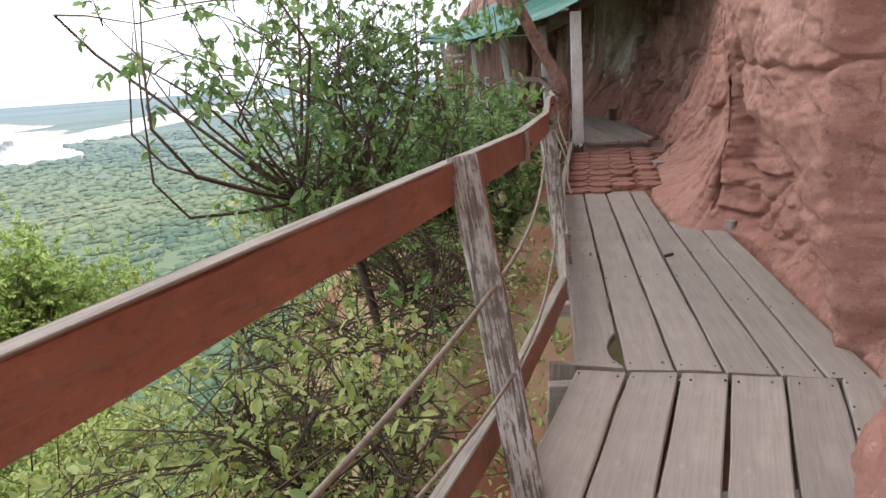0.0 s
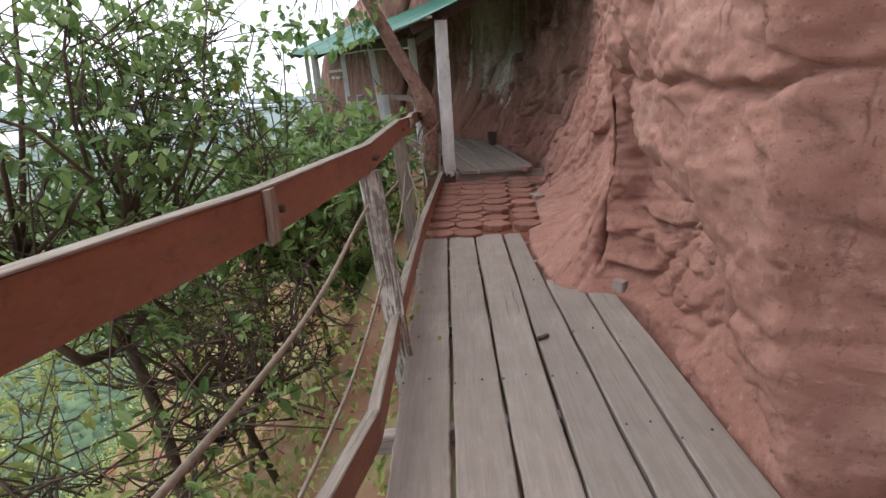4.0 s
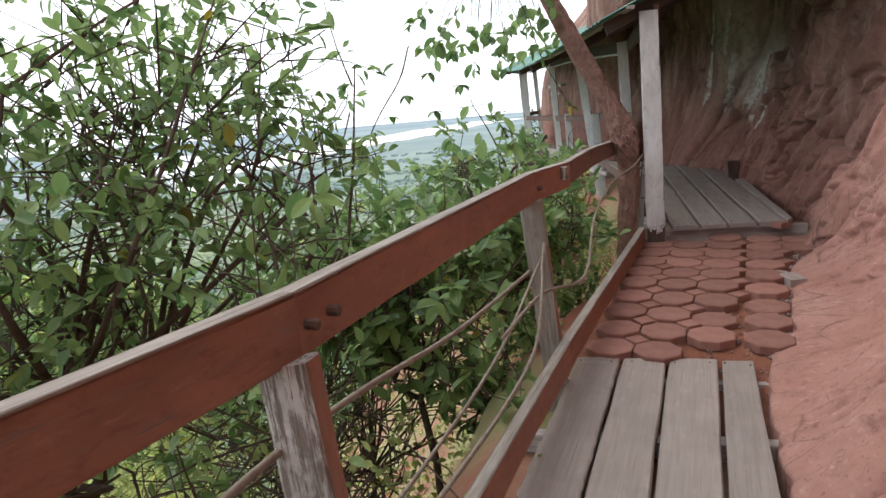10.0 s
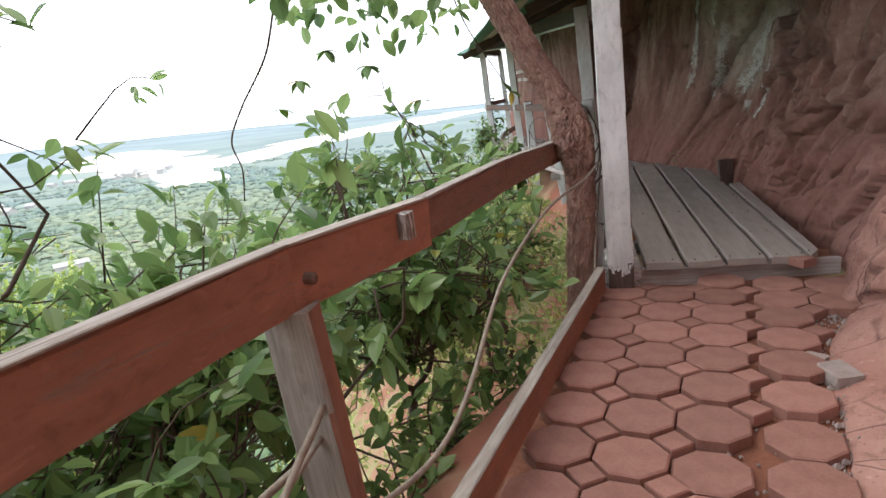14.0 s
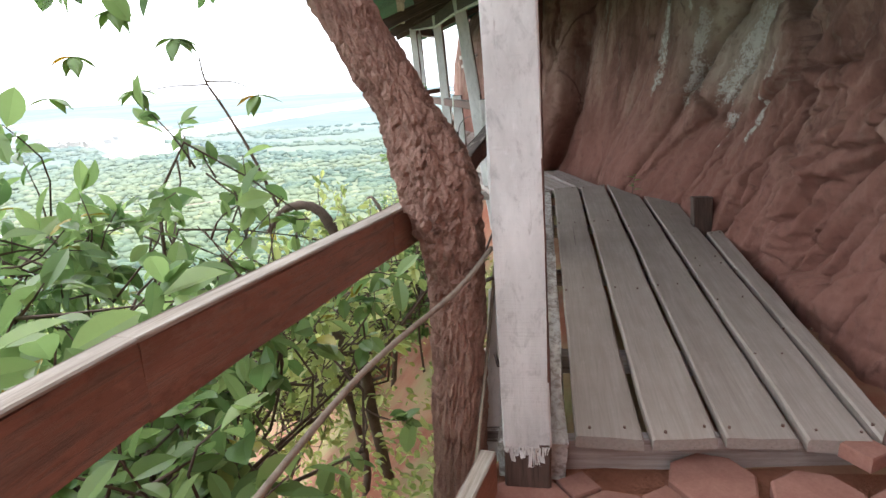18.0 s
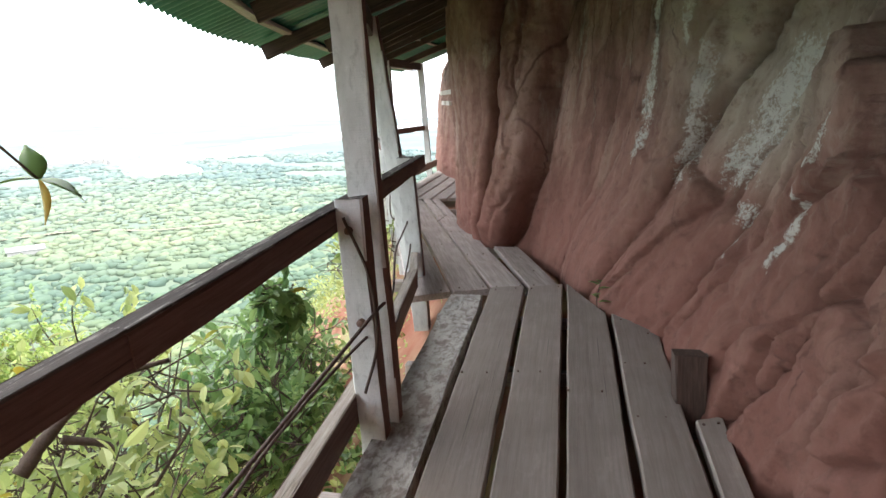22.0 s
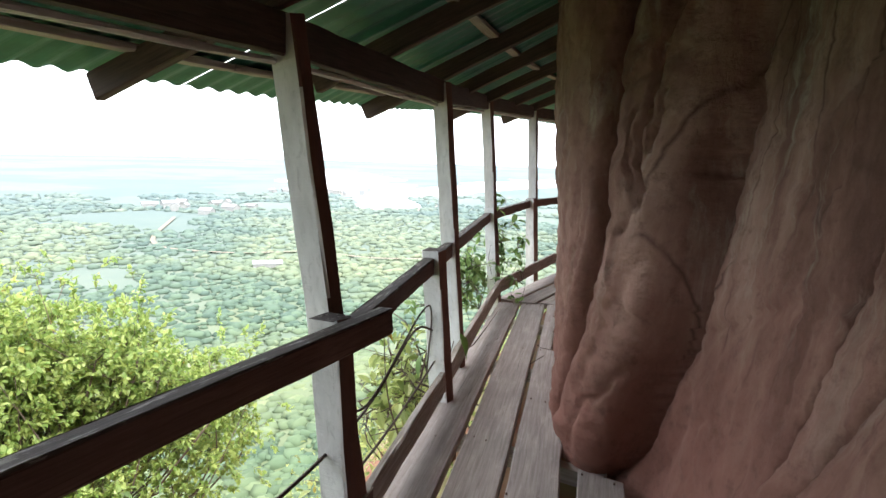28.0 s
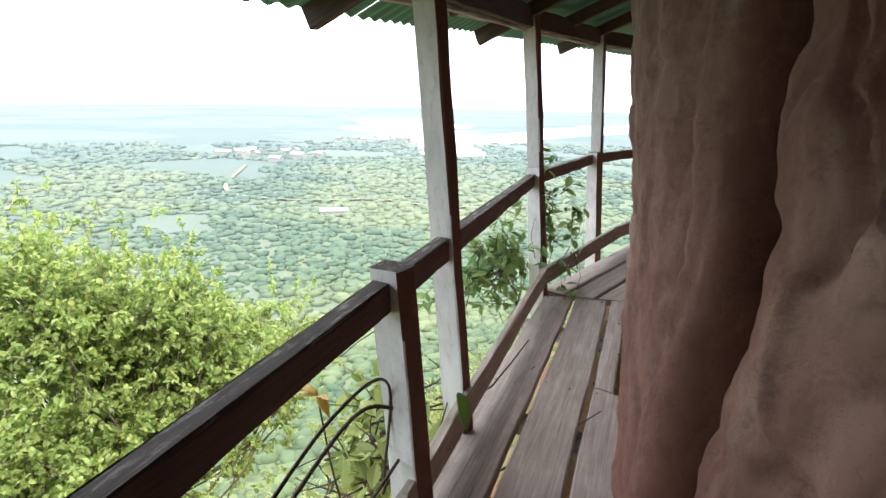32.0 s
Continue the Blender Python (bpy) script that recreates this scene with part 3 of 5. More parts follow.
    for points, width, depth in (
        (((14.51, 2.3), (14.52, 1.74), (14.53, 1.36)), 0.010, 0.07),
        (((14.47, 1.85), (14.48, 1.58)), 0.009, 0.05),
        (((14.57, 1.75), (14.56, 1.5), (14.56, 1.25)), 0.008, 0.035),
        (((14.38, 0.79), (14.55, 0.58), (14.7, 0.1)), 0.010, 0.03),
        (((12.51, 0.85), (12.64, 0.55), (12.78, 0.15)), 0.013, 0.05),
        (((11.97, 1.3), (12.09, 1.0), (12.08, 0.75)), 0.018, 0.09),
        (((11.4, 1.27), (11.6, 0.9), (11.73, 0.49), (11.93, 0.24)), 0.018, 0.08),
        (((10.95, 1.2), (10.46, 1.2), (10.25, 1.21)), 0.022, 0.09),
        (((10.80, 1.05), (10.86, 0.86), (10.95, 0.66), (11.07, 0.41), (11.08, 0.28)), 0.016, 0.08),
        (((10.74, 1.02), (10.62, 0.85), (10.70, 0.68)), 0.014, 0.05),
        (((10.52, 0.15), (10.40, 0.24), (10.28, 0.34)), 0.014, 0.05),
        (((10.28, 0.34), (10.24, 0.24), (10.30, 0.11)), 0.014, 0.05),
        (((10.18, 0.23), (10.14, 0.14), (10.05, 0.16)), 0.014, 0.05),
        (((10.37, 0.61), (10.41, 0.46), (10.5, 0.34)), 0.015, 0.06),
        (((10.16, 0.74), (10.26, 0.62), (10.37, 0.61)), 0.015, 0.06),
        (((10.32, 0.5), (10.39, 0.32), (10.52, 0.2)), 0.015, 0.05),
        (((10.32, 1.35), (10.23, 0.9), (10.6, 0.5)), 0.015, 0.06),
        (((9.3, 1.6), (9.7, 1.1), (9.9, 0.6), (10.1, 0.1)), 0.02, 0.07),
        (((8.7, 1.3), (9.2, 0.9), (9.3, 0.4)), 0.02, 0.06),
    ):
        sheltered -= depth * groove(ya, ha, points, width)
    # plates that overhang their broken lower edge
    for points, width, depth in (
        (((10.90, 1.12), (10.62, 1.11), (10.25, 1.14)), 0.06, 0.05),
        (((10.40, 0.68), (10.28, 0.69), (10.16, 0.81)), 0.07, 0.06),
        (((10.56, 0.78), (10.46, 0.60), (10.55, 0.38)), 0.07, 0.05),
        (((10.40, 0.42), (10.46, 0.30)), 0.05, 0.04),
        (((9.95, 0.95), (9.75, 0.80), (9.6, 0.88)), 0.08, 0.05),
    ):
        sheltered += depth * rise(groove(ya, ha, points, width), 0.25, 0.6)
    off = inner * sheltered + (1 - inner) * bare + (0.012 - 0.005 * column) * fine
    off *= np.interp(h, (-0.3, 0.0, 0.25), (0.1, 0.4, 1))
    move = back - off
    x, yy = foot[:, 0][:, None] + out[:, 0][:, None] * move, y + out[:, 1][:, None] * move
    base = np.interp(foot[:, 1], (-5, 6.1, 8.9, 10.5, 12.9, 16.4, 18, 24), (-0.09, -0.085, 0.06, 0.10, 0.13, 0.05, 0.02, 0.02))
    z = base[:, None] + h
    q = (np.arange(n - 1)[:, None] * m + np.arange(m - 1)[None, :]).ravel()
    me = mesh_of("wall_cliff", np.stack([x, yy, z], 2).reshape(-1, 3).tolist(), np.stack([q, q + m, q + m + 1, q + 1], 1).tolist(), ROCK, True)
    crust = np.zeros((n, m))
    for k, points in enumerate(CRUSTS):
        crust = np.maximum(crust, groove(y + 0.05 * waves(run * 6, h * 3, 20, 3), h, points, (0.13, 0.16, 0.20, 0.075, 0.06, 0.14)[k]))
    me.attributes.new("crust", "FLOAT", "POINT").data.foreach_set("value", crust.astype(np.float32).ravel())
    wash = groove(y, h, ((11.7, 1.3), (12.3, 1.5), (12.6, 2.6)), 0.5) * rise(h + 0.3 * (y - 12) + 0.15 * waves(run * 4, h * 2, 21, 3), 0.7, 1.15)
    me.attributes.new("wash", "FLOAT", "POINT").data.foreach_set("value", wash.astype(np.float32).ravel())
    ob = new("wall_cliff", me)
    return tagged(ob, "red sandstone cliff face with fluted hollows and grey crust", "rock wall", kind="structure")


cliff()

# ---- ground: a steep slope below the walk, then a wide plain ----
EDGE = [(-3.6, -6.0), (-1.6, -3.0), (0.15, 0.0), (0.95, 1.95), (1.07, 2.9), (1.49, 6.2), (2.0, 8.6), (2.0, 11.0), (1.66, 12.75), (1.03, 15.03), (0.1, 17.75), (-0.15, 20.0), (0.5, 26.0)]
PLAIN = -70.0


def plain_material():
    m, n, l, b = shader("valley_land", 0.95, 0.1)
    p = world_coords(n, l)
    sep = n.new("ShaderNodeSeparateXYZ")
    l.new(p, sep.inputs[0])
    big = noisy(n, l, world_coords(n, l, (1, 1, 0)), 0.006, 6, 0.6, 0.5)
    mid = noisy(n, l, world_coords(n, l, (1, 1, 0)), 0.05, 5, 0.65)
    vor = n.new("ShaderNodeTexVoronoi")
    vor.inputs["Scale"].default_value = 0.16
    l.new(world_coords(n, l, (1, 1, 0)), vor.inputs["Vector"])
    col = ramp(n, l, big, (0.35, (0.10, 0.13, 0.055)), (0.5, (0.14, 0.16, 0.065)), (0.62, (0.20, 0.205, 0.09)))
    col = blend(n, l, ramp(n, l, mid, (0.4, 0.0), (0.7, 0.5)), col, (0.08, 0.125, 0.05))
    col = blend(n, l, ramp(n, l, vor.outputs[0], (0.0, 0.4), (0.6, 0.0)), col, (0.14, 0.18, 0.075))
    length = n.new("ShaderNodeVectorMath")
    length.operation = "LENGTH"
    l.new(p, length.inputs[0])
    # aerial haze put into the base colour: fades to blue-grey with distance
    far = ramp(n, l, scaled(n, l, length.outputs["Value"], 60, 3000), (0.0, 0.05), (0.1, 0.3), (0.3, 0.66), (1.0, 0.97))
    near = ramp(n, l, scaled(n, l, length.outputs["Value"], 45, 110), (0.0, 0.0), (1.0, 1.0))
    soil = noisy(n, l, p, 0.9, 7)
    slope = ramp(n, l, soil, (0.38, (0.25, 0.10, 0.066)), (0.50, (0.31, 0.185, 0.12)), (0.64, (0.27, 0.26, 0.125)))
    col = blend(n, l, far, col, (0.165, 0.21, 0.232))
    belt = noisy(n, l, world_coords(n, l, (1, 1, 0)), 0.0022, 5, 0.6, 0.4)
    col = blend(n, l, ramp(n, l, belt, (0.46, 0.0), (0.56, 0.5)), col, (0.10, 0.14, 0.15))
    col = blend(n, l, near, slope, col)
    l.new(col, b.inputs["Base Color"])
    bump(n, l, b, soil, 0.6, 0.12)
    return m


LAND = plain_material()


def edge_x(y):
    return float(np.interp(y, [e[1] for e in EDGE], [e[0] for e in EDGE]))


def ground_z(x, y):
    d = edge_x(y) - x
    z = float(np.interp(d, (-3, -0.6, 0.0, 0.6, 2.0, 6.0, 16.0, 50, 130), (0.1, -0.12, -0.50, -1.0, -2.4, -7.5, -22, -58, PLAIN)))
    if d > 0.1:
        z += min(1, d / 2) * (0.5 * noise.noise(Vector((x * 0.35, y * 0.35, 0))) + 0.16 * noise.noise(Vector((x * 1.4, y * 1.4, 4)))) * (1 if d < 60 else 0.3)
    z += 0.2 * max(0, min(1, (y - 8.2) / 0.8)) * max(0, min(1, (0.1 - d) / 0.3))
    z += 0.3 * max(0, min(1, (y - 12.0) / 0.8)) * max(0, min(1, (-0.25 - d) / 0.3))
    # a red bank beside the paved stretch
    bank = math.exp(-((y - 6.5) / 2.3) ** 2) * math.exp(-((d - 0.35) / 0.45) ** 2)
    return min(z + 0.68 * bank, floor_z(y) - 0.16)


def ground():
    ds = [-3, -2, -1.2, -0.6, -0.2, 0.0, 0.15, 0.3, 0.5, 0.75, 1, 1.3, 1.7, 2.1, 2.6, 3.2, 4, 5, 6, 7.5, 9, 11, 13.5, 16, 20, 25, 32, 40, 50, 65, 85, 110, 140, 200, 300, 450, 700, 1000, 1500, 2200, 3200, 4600]
    near = np.arange(-6, 24.01, 0.4)
    out = np.array([1, 2.5, 5, 9, 15, 25, 40, 65, 100, 160, 250, 400, 650, 1000, 1600, 2500, 4000])
    ys = np.concatenate([-6 - out[::-1], near, 24 + out])
    vs, fs = [], []
    for y in ys:
        for d in ds:
            x = edge_x(y) - d
            vs.append((x, y, ground_z(x, y)))
    m = len(ds)
    for k in range(len(ys) - 1):
        for j in range(m - 1):
            a = k * m + j
            fs.append((a, a + m, a + m + 1, a + 1))
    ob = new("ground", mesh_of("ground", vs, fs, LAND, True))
    tagged(ob, "steep red-earth slope falling to a hazy green forested plain", "ground", kind="structure")


ground()


# ---- boardwalk ----
NAILS = []


def plank_mesh(a0, a1, b0, b1, thick, mat, seed, bite=None, gap=0.009):
    """A plank between its left edge a0-b0 and right edge a1-b1, in local axes with the grain along z."""
    rnd = random.Random(seed)
    a0, a1, b0, b1 = (Vector(v) for v in (a0, a1, b0, b1))
    o = (a0 + a1) / 2
    m = along(o, (b0 + b1) / 2)
    inv = m.inverted()
    n = max(3, int((b0 - a0).length / (0.04 if bite else 0.3)))
    vs, fs = [], []
    warp = rnd.uniform(-0.004, 0.004)
    for k in range(n + 1):
        t = k / n
        left, right = inv @ a0.lerp(b0, t), inv @ a1.lerp(b1, t)
        if left.x > right.x:
            left, right = right, left
        lift = 0.006 * math.sin(5 * t + seed) * rnd.random()
        jl, jr = rnd.uniform(-0.004, 0.004), rnd.uniform(-0.004, 0.004)
        je = rnd.uniform(-0.008, 0.008) if k in (0, n) else 0
        c = 0.007
        x0, x1 = left.x + gap + jl, right.x - gap + jr
        if bite and bite[0] < t < bite[1]:
            x1 -= bite[2] * math.sin(math.pi * (t - bite[0]) / (bite[1] - bite[0])) ** 0.6
        for x, y in ((x0, -thick), (x0, -c), (x0 + c, lift), ((x0 + x1) / 2, lift + warp), (x1 - c, lift), (x1, -c), (x1, -thick)):
            s = (x - x0) / max(x1 - x0, 1e-4)
            vs.append((x, y, left.z * (1 - s) + right.z * s + je))
    up = 1 if m.col[1].z > 0 else -1
    vs = [(x, y * up, z) for x, y, z in vs]
    for k in range(n):
        for j in range(7):
            a, b = 7 * k + j, 7 * k + (j + 1) % 7
            fs.append((a, b, b + 7, a + 7))
    fs += [tuple(range(7)), tuple(range(7 * n, 7 * n + 7))]
    me = mesh_of("plank", vs, fs, mat)
    b = bmesh.new()
    b.from_mesh(me)
    bmesh.ops.recalc_face_normals(b, faces=b.faces)
    b.to_mesh(me)
    b.free()
    return me, m


def lay(parent, a0, a1, b0, b1, mat=None, drop=0.0, thick=0.045, bite=None):
    q = [Vector((x, y, floor_z(y) - drop)) for x, y in (a0, a1, b0, b1)]
    me, m = plank_mesh(*q, thick, mat or PLANK, int(abs(a0[0] * 911 + a0[1] * 377 + b1[0] * 53)), bite, 0.014 if a0[1] > 8 else 0.009)
    for c, e, span in ((a0, a1, b0), (b0, b1, a0)):
        reach = math.hypot(span[0] - c[0], span[1] - c[1])
        for f in (0.2, 0.8):
            spot = Vector((c[0] + (e[0] - c[0]) * f, c[1] + (e[1] - c[1]) * f, 0))
            spot += (Vector((span[0], span[1], 0)) - Vector((c[0], c[1], 0))) * (0.06 / reach)
            NAILS.append((spot.x, spot.y, floor_z(spot.y) - drop))
        mid = Vector((c[0] + (e[0] - c[0]) * 0.5, c[1] + (e[1] - c[1]) * 0.5, 0)).lerp(Vector((*span, 0)), 0.33)
        NAILS.append((mid.x - 0.05, mid.y, floor_z(mid.y) - drop))
        NAILS.append((mid.x + 0.06, mid.y + 0.01, floor_z(mid.y) - drop))
    return put("plank", me, parent, m)


def at_y(line, y):
    (x0, y0), (x1, y1) = line
    return (x0 + (x1 - x0) * (y - y0) / (y1 - y0), y)


deck_1 = thing("floor_1", (0.8, 0.0, -0.135), "weathered grey plank walkway on the cliff edge", "boardwalk", kind="structure")
seam = [(0.955, 1.97), (1.21, 1.91), (1.46, 1.88), (1.69, 1.84), (1.93, 1.79), (2.16, 1.74), (2.36, 1.70)]
lines_a = [(p, (p[0] - 0.415 * 4.4, p[1] - 4.4)) for p in seam]
for k in range(6):
    if k == 5:
        lay(deck_1, at_y(lines_a[5], 0.95), at_y(lines_a[6], 1.25), seam[5], seam[6])
    else:
        lay(deck_1, lines_a[k][1], lines_a[k + 1][1], (seam[k][0], seam[k][1] - 0.012), (seam[k + 1][0], seam[k + 1][1] - 0.012))
deck_2 = thing("floor_2", (1.6, 4.0, -0.135), "grey worn planks with open gaps beside the rock", "boardwalk", kind="structure")
lines_b = [((1.07, 2.92), (1.49, 6.22)), ((1.33, 2.92), (1.75, 6.22)), ((1.58, 2.92), (2.0, 6.22)), ((1.82, 2.92), (2.275, 6.22)), ((2.05, 2.92), (2.45, 6.22)), ((2.265, 2.92), (2.62, 5.6)), ((2.49, 2.92), (2.80, 5.6))]
ends_b = [6.17, 6.17, 6.17, 6.17, 4.75, 4.5]
for k in range(6):
    lay(deck_2, at_y(lines_b[k], seam[k][1] + 0.012), at_y(lines_b[k + 1], seam[k + 1][1] + 0.012), at_y(lines_b[k], ends_b[k]), at_y(lines_b[k + 1], ends_b[k]), bite=(0.012, 0.10, 0.06) if k == 0 else None)
# boards under the walk
for y in (1.0, 1.9, 3.0, 4.2, 5.4, 6.0):
    x = edge_x(y)
    timber("joist", (x - 0.12, y, -0.185), (x + 1.25, y, -0.185), 0.07, 0.09, PLANK_DARK, deck_1 if y < 1.5 else deck_2, (0, 1, 0))

# platform
deck_3 = thing("floor_3", (2.6, 10.5, 0.12), "raised platform of broad grey planks under the shelter", "boardwalk", kind="structure")
near3, far3 = [(2.235, 8.64), (2.48, 8.63), (2.72, 8.66), (2.965, 8.67), (3.19, 8.68), (3.29, 8.8)], [(2.15, 12.9), (2.41, 12.96), (2.67, 13.06), (2.94, 12.45), (3.20, 12.15), (3.335, 11.25)]
for k in range(5):
    if k == 3:
        c0, c1 = at_y((near3[3], far3[3]), 10.52), at_y((near3[4], far3[4]), 10.55)
        lay(deck_3, near3[3], near3[4], c0, c1)
        lay(deck_3, (c0[0], 10.53), (c1[0], 10.56), far3[3], far3[4])
    elif k == 4:
        lay(deck_3, near3[4], near3[5], at_y((near3[4], far3[4]), 11.2), far3[5])
    else:
        lay(deck_3, near3[k], near3[k + 1], far3[k], far3[k + 1])
timber("step_front", (2.10, 8.71, 0.05), (3.40, 8.83, 0.05), 0.05, 0.13, PLANK_DARK, deck_3, (0, 1, 0))
timber("edge_log", (2.105, 8.60, 0.09), (2.025, 12.74, 0.145), 0.225, 0.15, LOG, deck_3, wear=0.009)
for y in (9.4, 10.6, 11.8, 12.6):
    timber("joist", (1.85, y, 0.075), (3.1 if y < 11 else 2.7, y, 0.075), 0.07, 0.09, PLANK_DARK, deck_3, (0, 1, 0))

deck_4 = thing("floor_4", (1.2, 15.0, 0.1), "narrow stretch of cracked brown-grey planks round the rock", "boardwalk", kind="structure")
near4 = [(1.62, 12.72), (1.90, 12.88), (2.16, 12.97), (2.42, 13.02), (2.66, 13.08)]
far4 = [(0.00, 17.72), (0.235, 17.80), (0.475, 17.92), (0.72, 18.05)]
for k in range(2):
    lay(deck_4, near4[k], near4[k + 1], far4[k], far4[k + 1], PLANK_DARK, 0.03 if k else 0.03)
mid4 = at_y((near4[2], far4[2]), 16.33), at_y((near4[3], far4[3]), 16.33)
lay(deck_4, near4[2], near4[3], mid4[0], mid4[1], PLANK_DARK, 0.03)
half4 = ((mid4[0][0] + mid4[1][0]) / 2, 16.35)
halff = ((far4[2][0] + far4[3][0]) / 2, 17.98)
lay(deck_4, (mid4[0][0], 16.35), half4, far4[2], halff, PLANK_DARK, 0.03)
lay(deck_4, half4, (mid4[1][0], 16.35), halff, far4[3], PLANK_DARK, 0.03)
lay(deck_4, near4[3], near4[4], at_y((near4[3], (1.95, 14.6)), 14.5), at_y((near4[4], (2.2, 14.6)), 14.5), PLANK_DARK, 0.03)
for y in (13.3, 14.6, 15.9, 17.2):
    x = edge_x(y)
    timber("joist", (x - 0.15, y, floor_z(y) - 0.12), (x + 0.95, y, floor_z(y) - 0.12), 0.07, 0.09, PLANK_DARK, deck_4, (0, 1, 0))
deck_5 = thing("floor_5", (0.3, 19.0, 0.07), "further planks of the walkway turning away", "boardwalk", kind="structure")
for k in range(5):
    x0 = -0.10 + 0.235 * k
    lay(deck_5, (x0, 17.78 + 0.065 * k), (x0 + 0.235, 17.78 + 0.065 * (k + 1)), (x0 - 0.1, 22.5), (x0 + 0.135, 22.5), PLANK_DARK, 0.03)

# ---- rails ----
def rail(points, w, h, mat, parent, name="top_rail", cap=None, label=""):
    """Boards end to end through points given at the board's top."""
    for a, b in zip(points, points[1:]):
        a, b = Vector(a), Vector(b)
        side = Vector((b.y - a.y, a.x - b.x, 0)).normalized()
        down = Vector((0, 0, h / 2))
        timber(name, a - down, b - down, w, h, mat, parent, side, label)
        if cap:
            timber("rail_cap", a + Vector((0, 0, 0.0035)), b + Vector((0, 0, 0.0035)), w + 0.006, 0.007, cap, parent, side, "bare grey top edge", 0.001)


def post(parent, base, top, w, d, mat, name="post", side=None, label="", inner=None, cap=None):
    ob = timber(name, base, top, w, d, mat, parent, side or (1, 0, 0), label)
    if inner:
        ob.data.materials.append(inner)
        for f in ob.data.polygons:
            if abs(f.normal.z) < 0.5 and f.normal.x > 0.75:
                f.material_index = 1
        if cap:
            ob.data.materials.append(cap)
            for f in ob.data.polygons:
                if f.normal.z > 0.7:
                    f.material_index = 2
    return ob


rail_1 = thing("railing", (0.6, 1.2, -0.135), "red-brown painted timber railing with flaking white posts", "railing", "railings along the walk")
rail([(-1.2, -2.6, 1.10), (-0.45, -0.9, 1.12), (0.41, 1.20, 1.135), (0.74, 2.29, 1.10), (1.05, 3.80, 1.06), (1.32, 5.82, 1.05), (1.46, 6.45, 1.03)], 0.045, 0.145, RAIL, rail_1, cap=RAIL_TOP)
rail([(1.46, 6.452, 1.03), (1.555, 7.5, 1.01), (1.69, 8.50, 0.975), (1.77, 8.85, 0.98)], 0.045, 0.13, RAIL_WORN, rail_1, cap=RAIL_TOP)
rail([(-0.6, -1.6, 0.14), (0.52, 1.2, 0.15), (1.0, 2.68, 0.15), (1.16, 3.89, 0.15), (1.46, 5.8, 0.16), (1.97, 8.47, 0.2)], 0.045, 0.15, RAIL, rail_1, "bottom_rail", RAIL_TOP)
for bx, by, tx, ty, tz, mat in ((-0.62, -1.1, -0.58, -1.05, 1.1, FLAKED), (0.68, 0.93, 0.45, 1.20, 1.15, FLAKED), (1.20, 3.68, 1.055, 3.77, 0.925, FLAKED), (1.43, 5.85, 1.32, 5.83, 0.91, RAIL_TOP)):
    post(rail_1, (bx, by, -0.5), (tx, ty, tz), 0.115, 0.075, mat, inner=RAIL)

rail_2 = thing("railing", (1.9, 11.0, 0.1), "brown-stained railing with white posts on the valley side", "railing", "railings along the walk")
rail([(1.77, 8.855, 0.98), (1.81, 9.8, 1.035), (1.84, 10.96, 1.11), (1.56, 13.5, 1.095)], 0.055, 0.09, RAIL_DARK, rail_2, cap=RAIL_AGED)
rail([(2.0, 8.75, 0.38), (1.86, 11.2, 0.38), (1.66, 12.75, 0.38), (1.48, 13.5, 0.38)], 0.05, 0.13, RAIL_DARK, rail_2, "bottom_rail", RAIL_TOP)
rail_3 = thing("railing", (0.9, 14.85, 0.0), "bare grey handrail with a low board at deck edge", "railing", "railings along the walk")
rail([(1.50, 13.36, 1.06), (0.94, 14.8, 1.05), (-0.2, 17.84, 1.04), (-0.45, 19.55, 1.07), (-0.3, 21.6, 1.08)], 0.055, 0.09, RAIL_DARK, rail_3, cap=RAIL_AGED)
rail([(1.48, 13.5, 0.38), (1.05, 14.75, 0.36), (0.08, 17.55, 0.36), (-0.13, 19.57, 0.36), (-0.1, 21.6, 0.38)], 0.04, 0.13, RAIL_TOP, rail_3, "bottom_rail")
for (bx, by), (x, y), r in (((1.985, 10.915), (1.912, 10.935), rail_2), ((1.57, 13.31), (1.485, 13.285), rail_2), ((1.0, 14.93), (0.96, 14.80), rail_3), ((-0.03, 17.76), (-0.15, 17.76), rail_3), ((-0.35, 19.5), (-0.42, 19.5), rail_3)):
    post(r, (bx, by, -0.25), (x, y, 1.145 if y < 11 else 1.10), 0.105 if y < 11 else 0.12, 0.09, WHITE, "post", inner=INNER, cap=RAIL_AGED)

# ---- shelter ----
shelter = thing("shelter", (2.07, 8.58, -0.05), "lean-to shelter of white posts and green corrugated sheets", "shelter")
TALL = [((2.09, 8.54), (2.06, 8.53), 2.05), ((1.99, 11.05), (1.885, 11.07), 2.0), ((1.533, 13.46), (1.248, 13.33), 2.1), ((0.75, 15.56), (0.66, 15.34), 2.12), ((-0.12, 17.95), (-0.16, 17.60), 2.25), ((-0.38, 19.65), (-0.50, 19.62), 2.3), ((-0.2, 21.5), (-0.35, 21.5), 2.3)]
for k, ((bx, by), (tx, ty), z) in enumerate(TALL):
    post(shelter, (bx, by, 0.20 if k == 0 else -0.3), (tx, ty, z), (0.155, 0.125, 0.125, 0.115)[min(k, 3)], 0.07, WHITE, inner=INNER)
timber("bare_foot", (2.092, 8.54, -0.06), (2.09, 8.54, 0.21), 0.149, 0.064, BEAM, shelter, (1, 0, 0), "bare dark foot where the paint has peeled")
drips = random.Random(31)
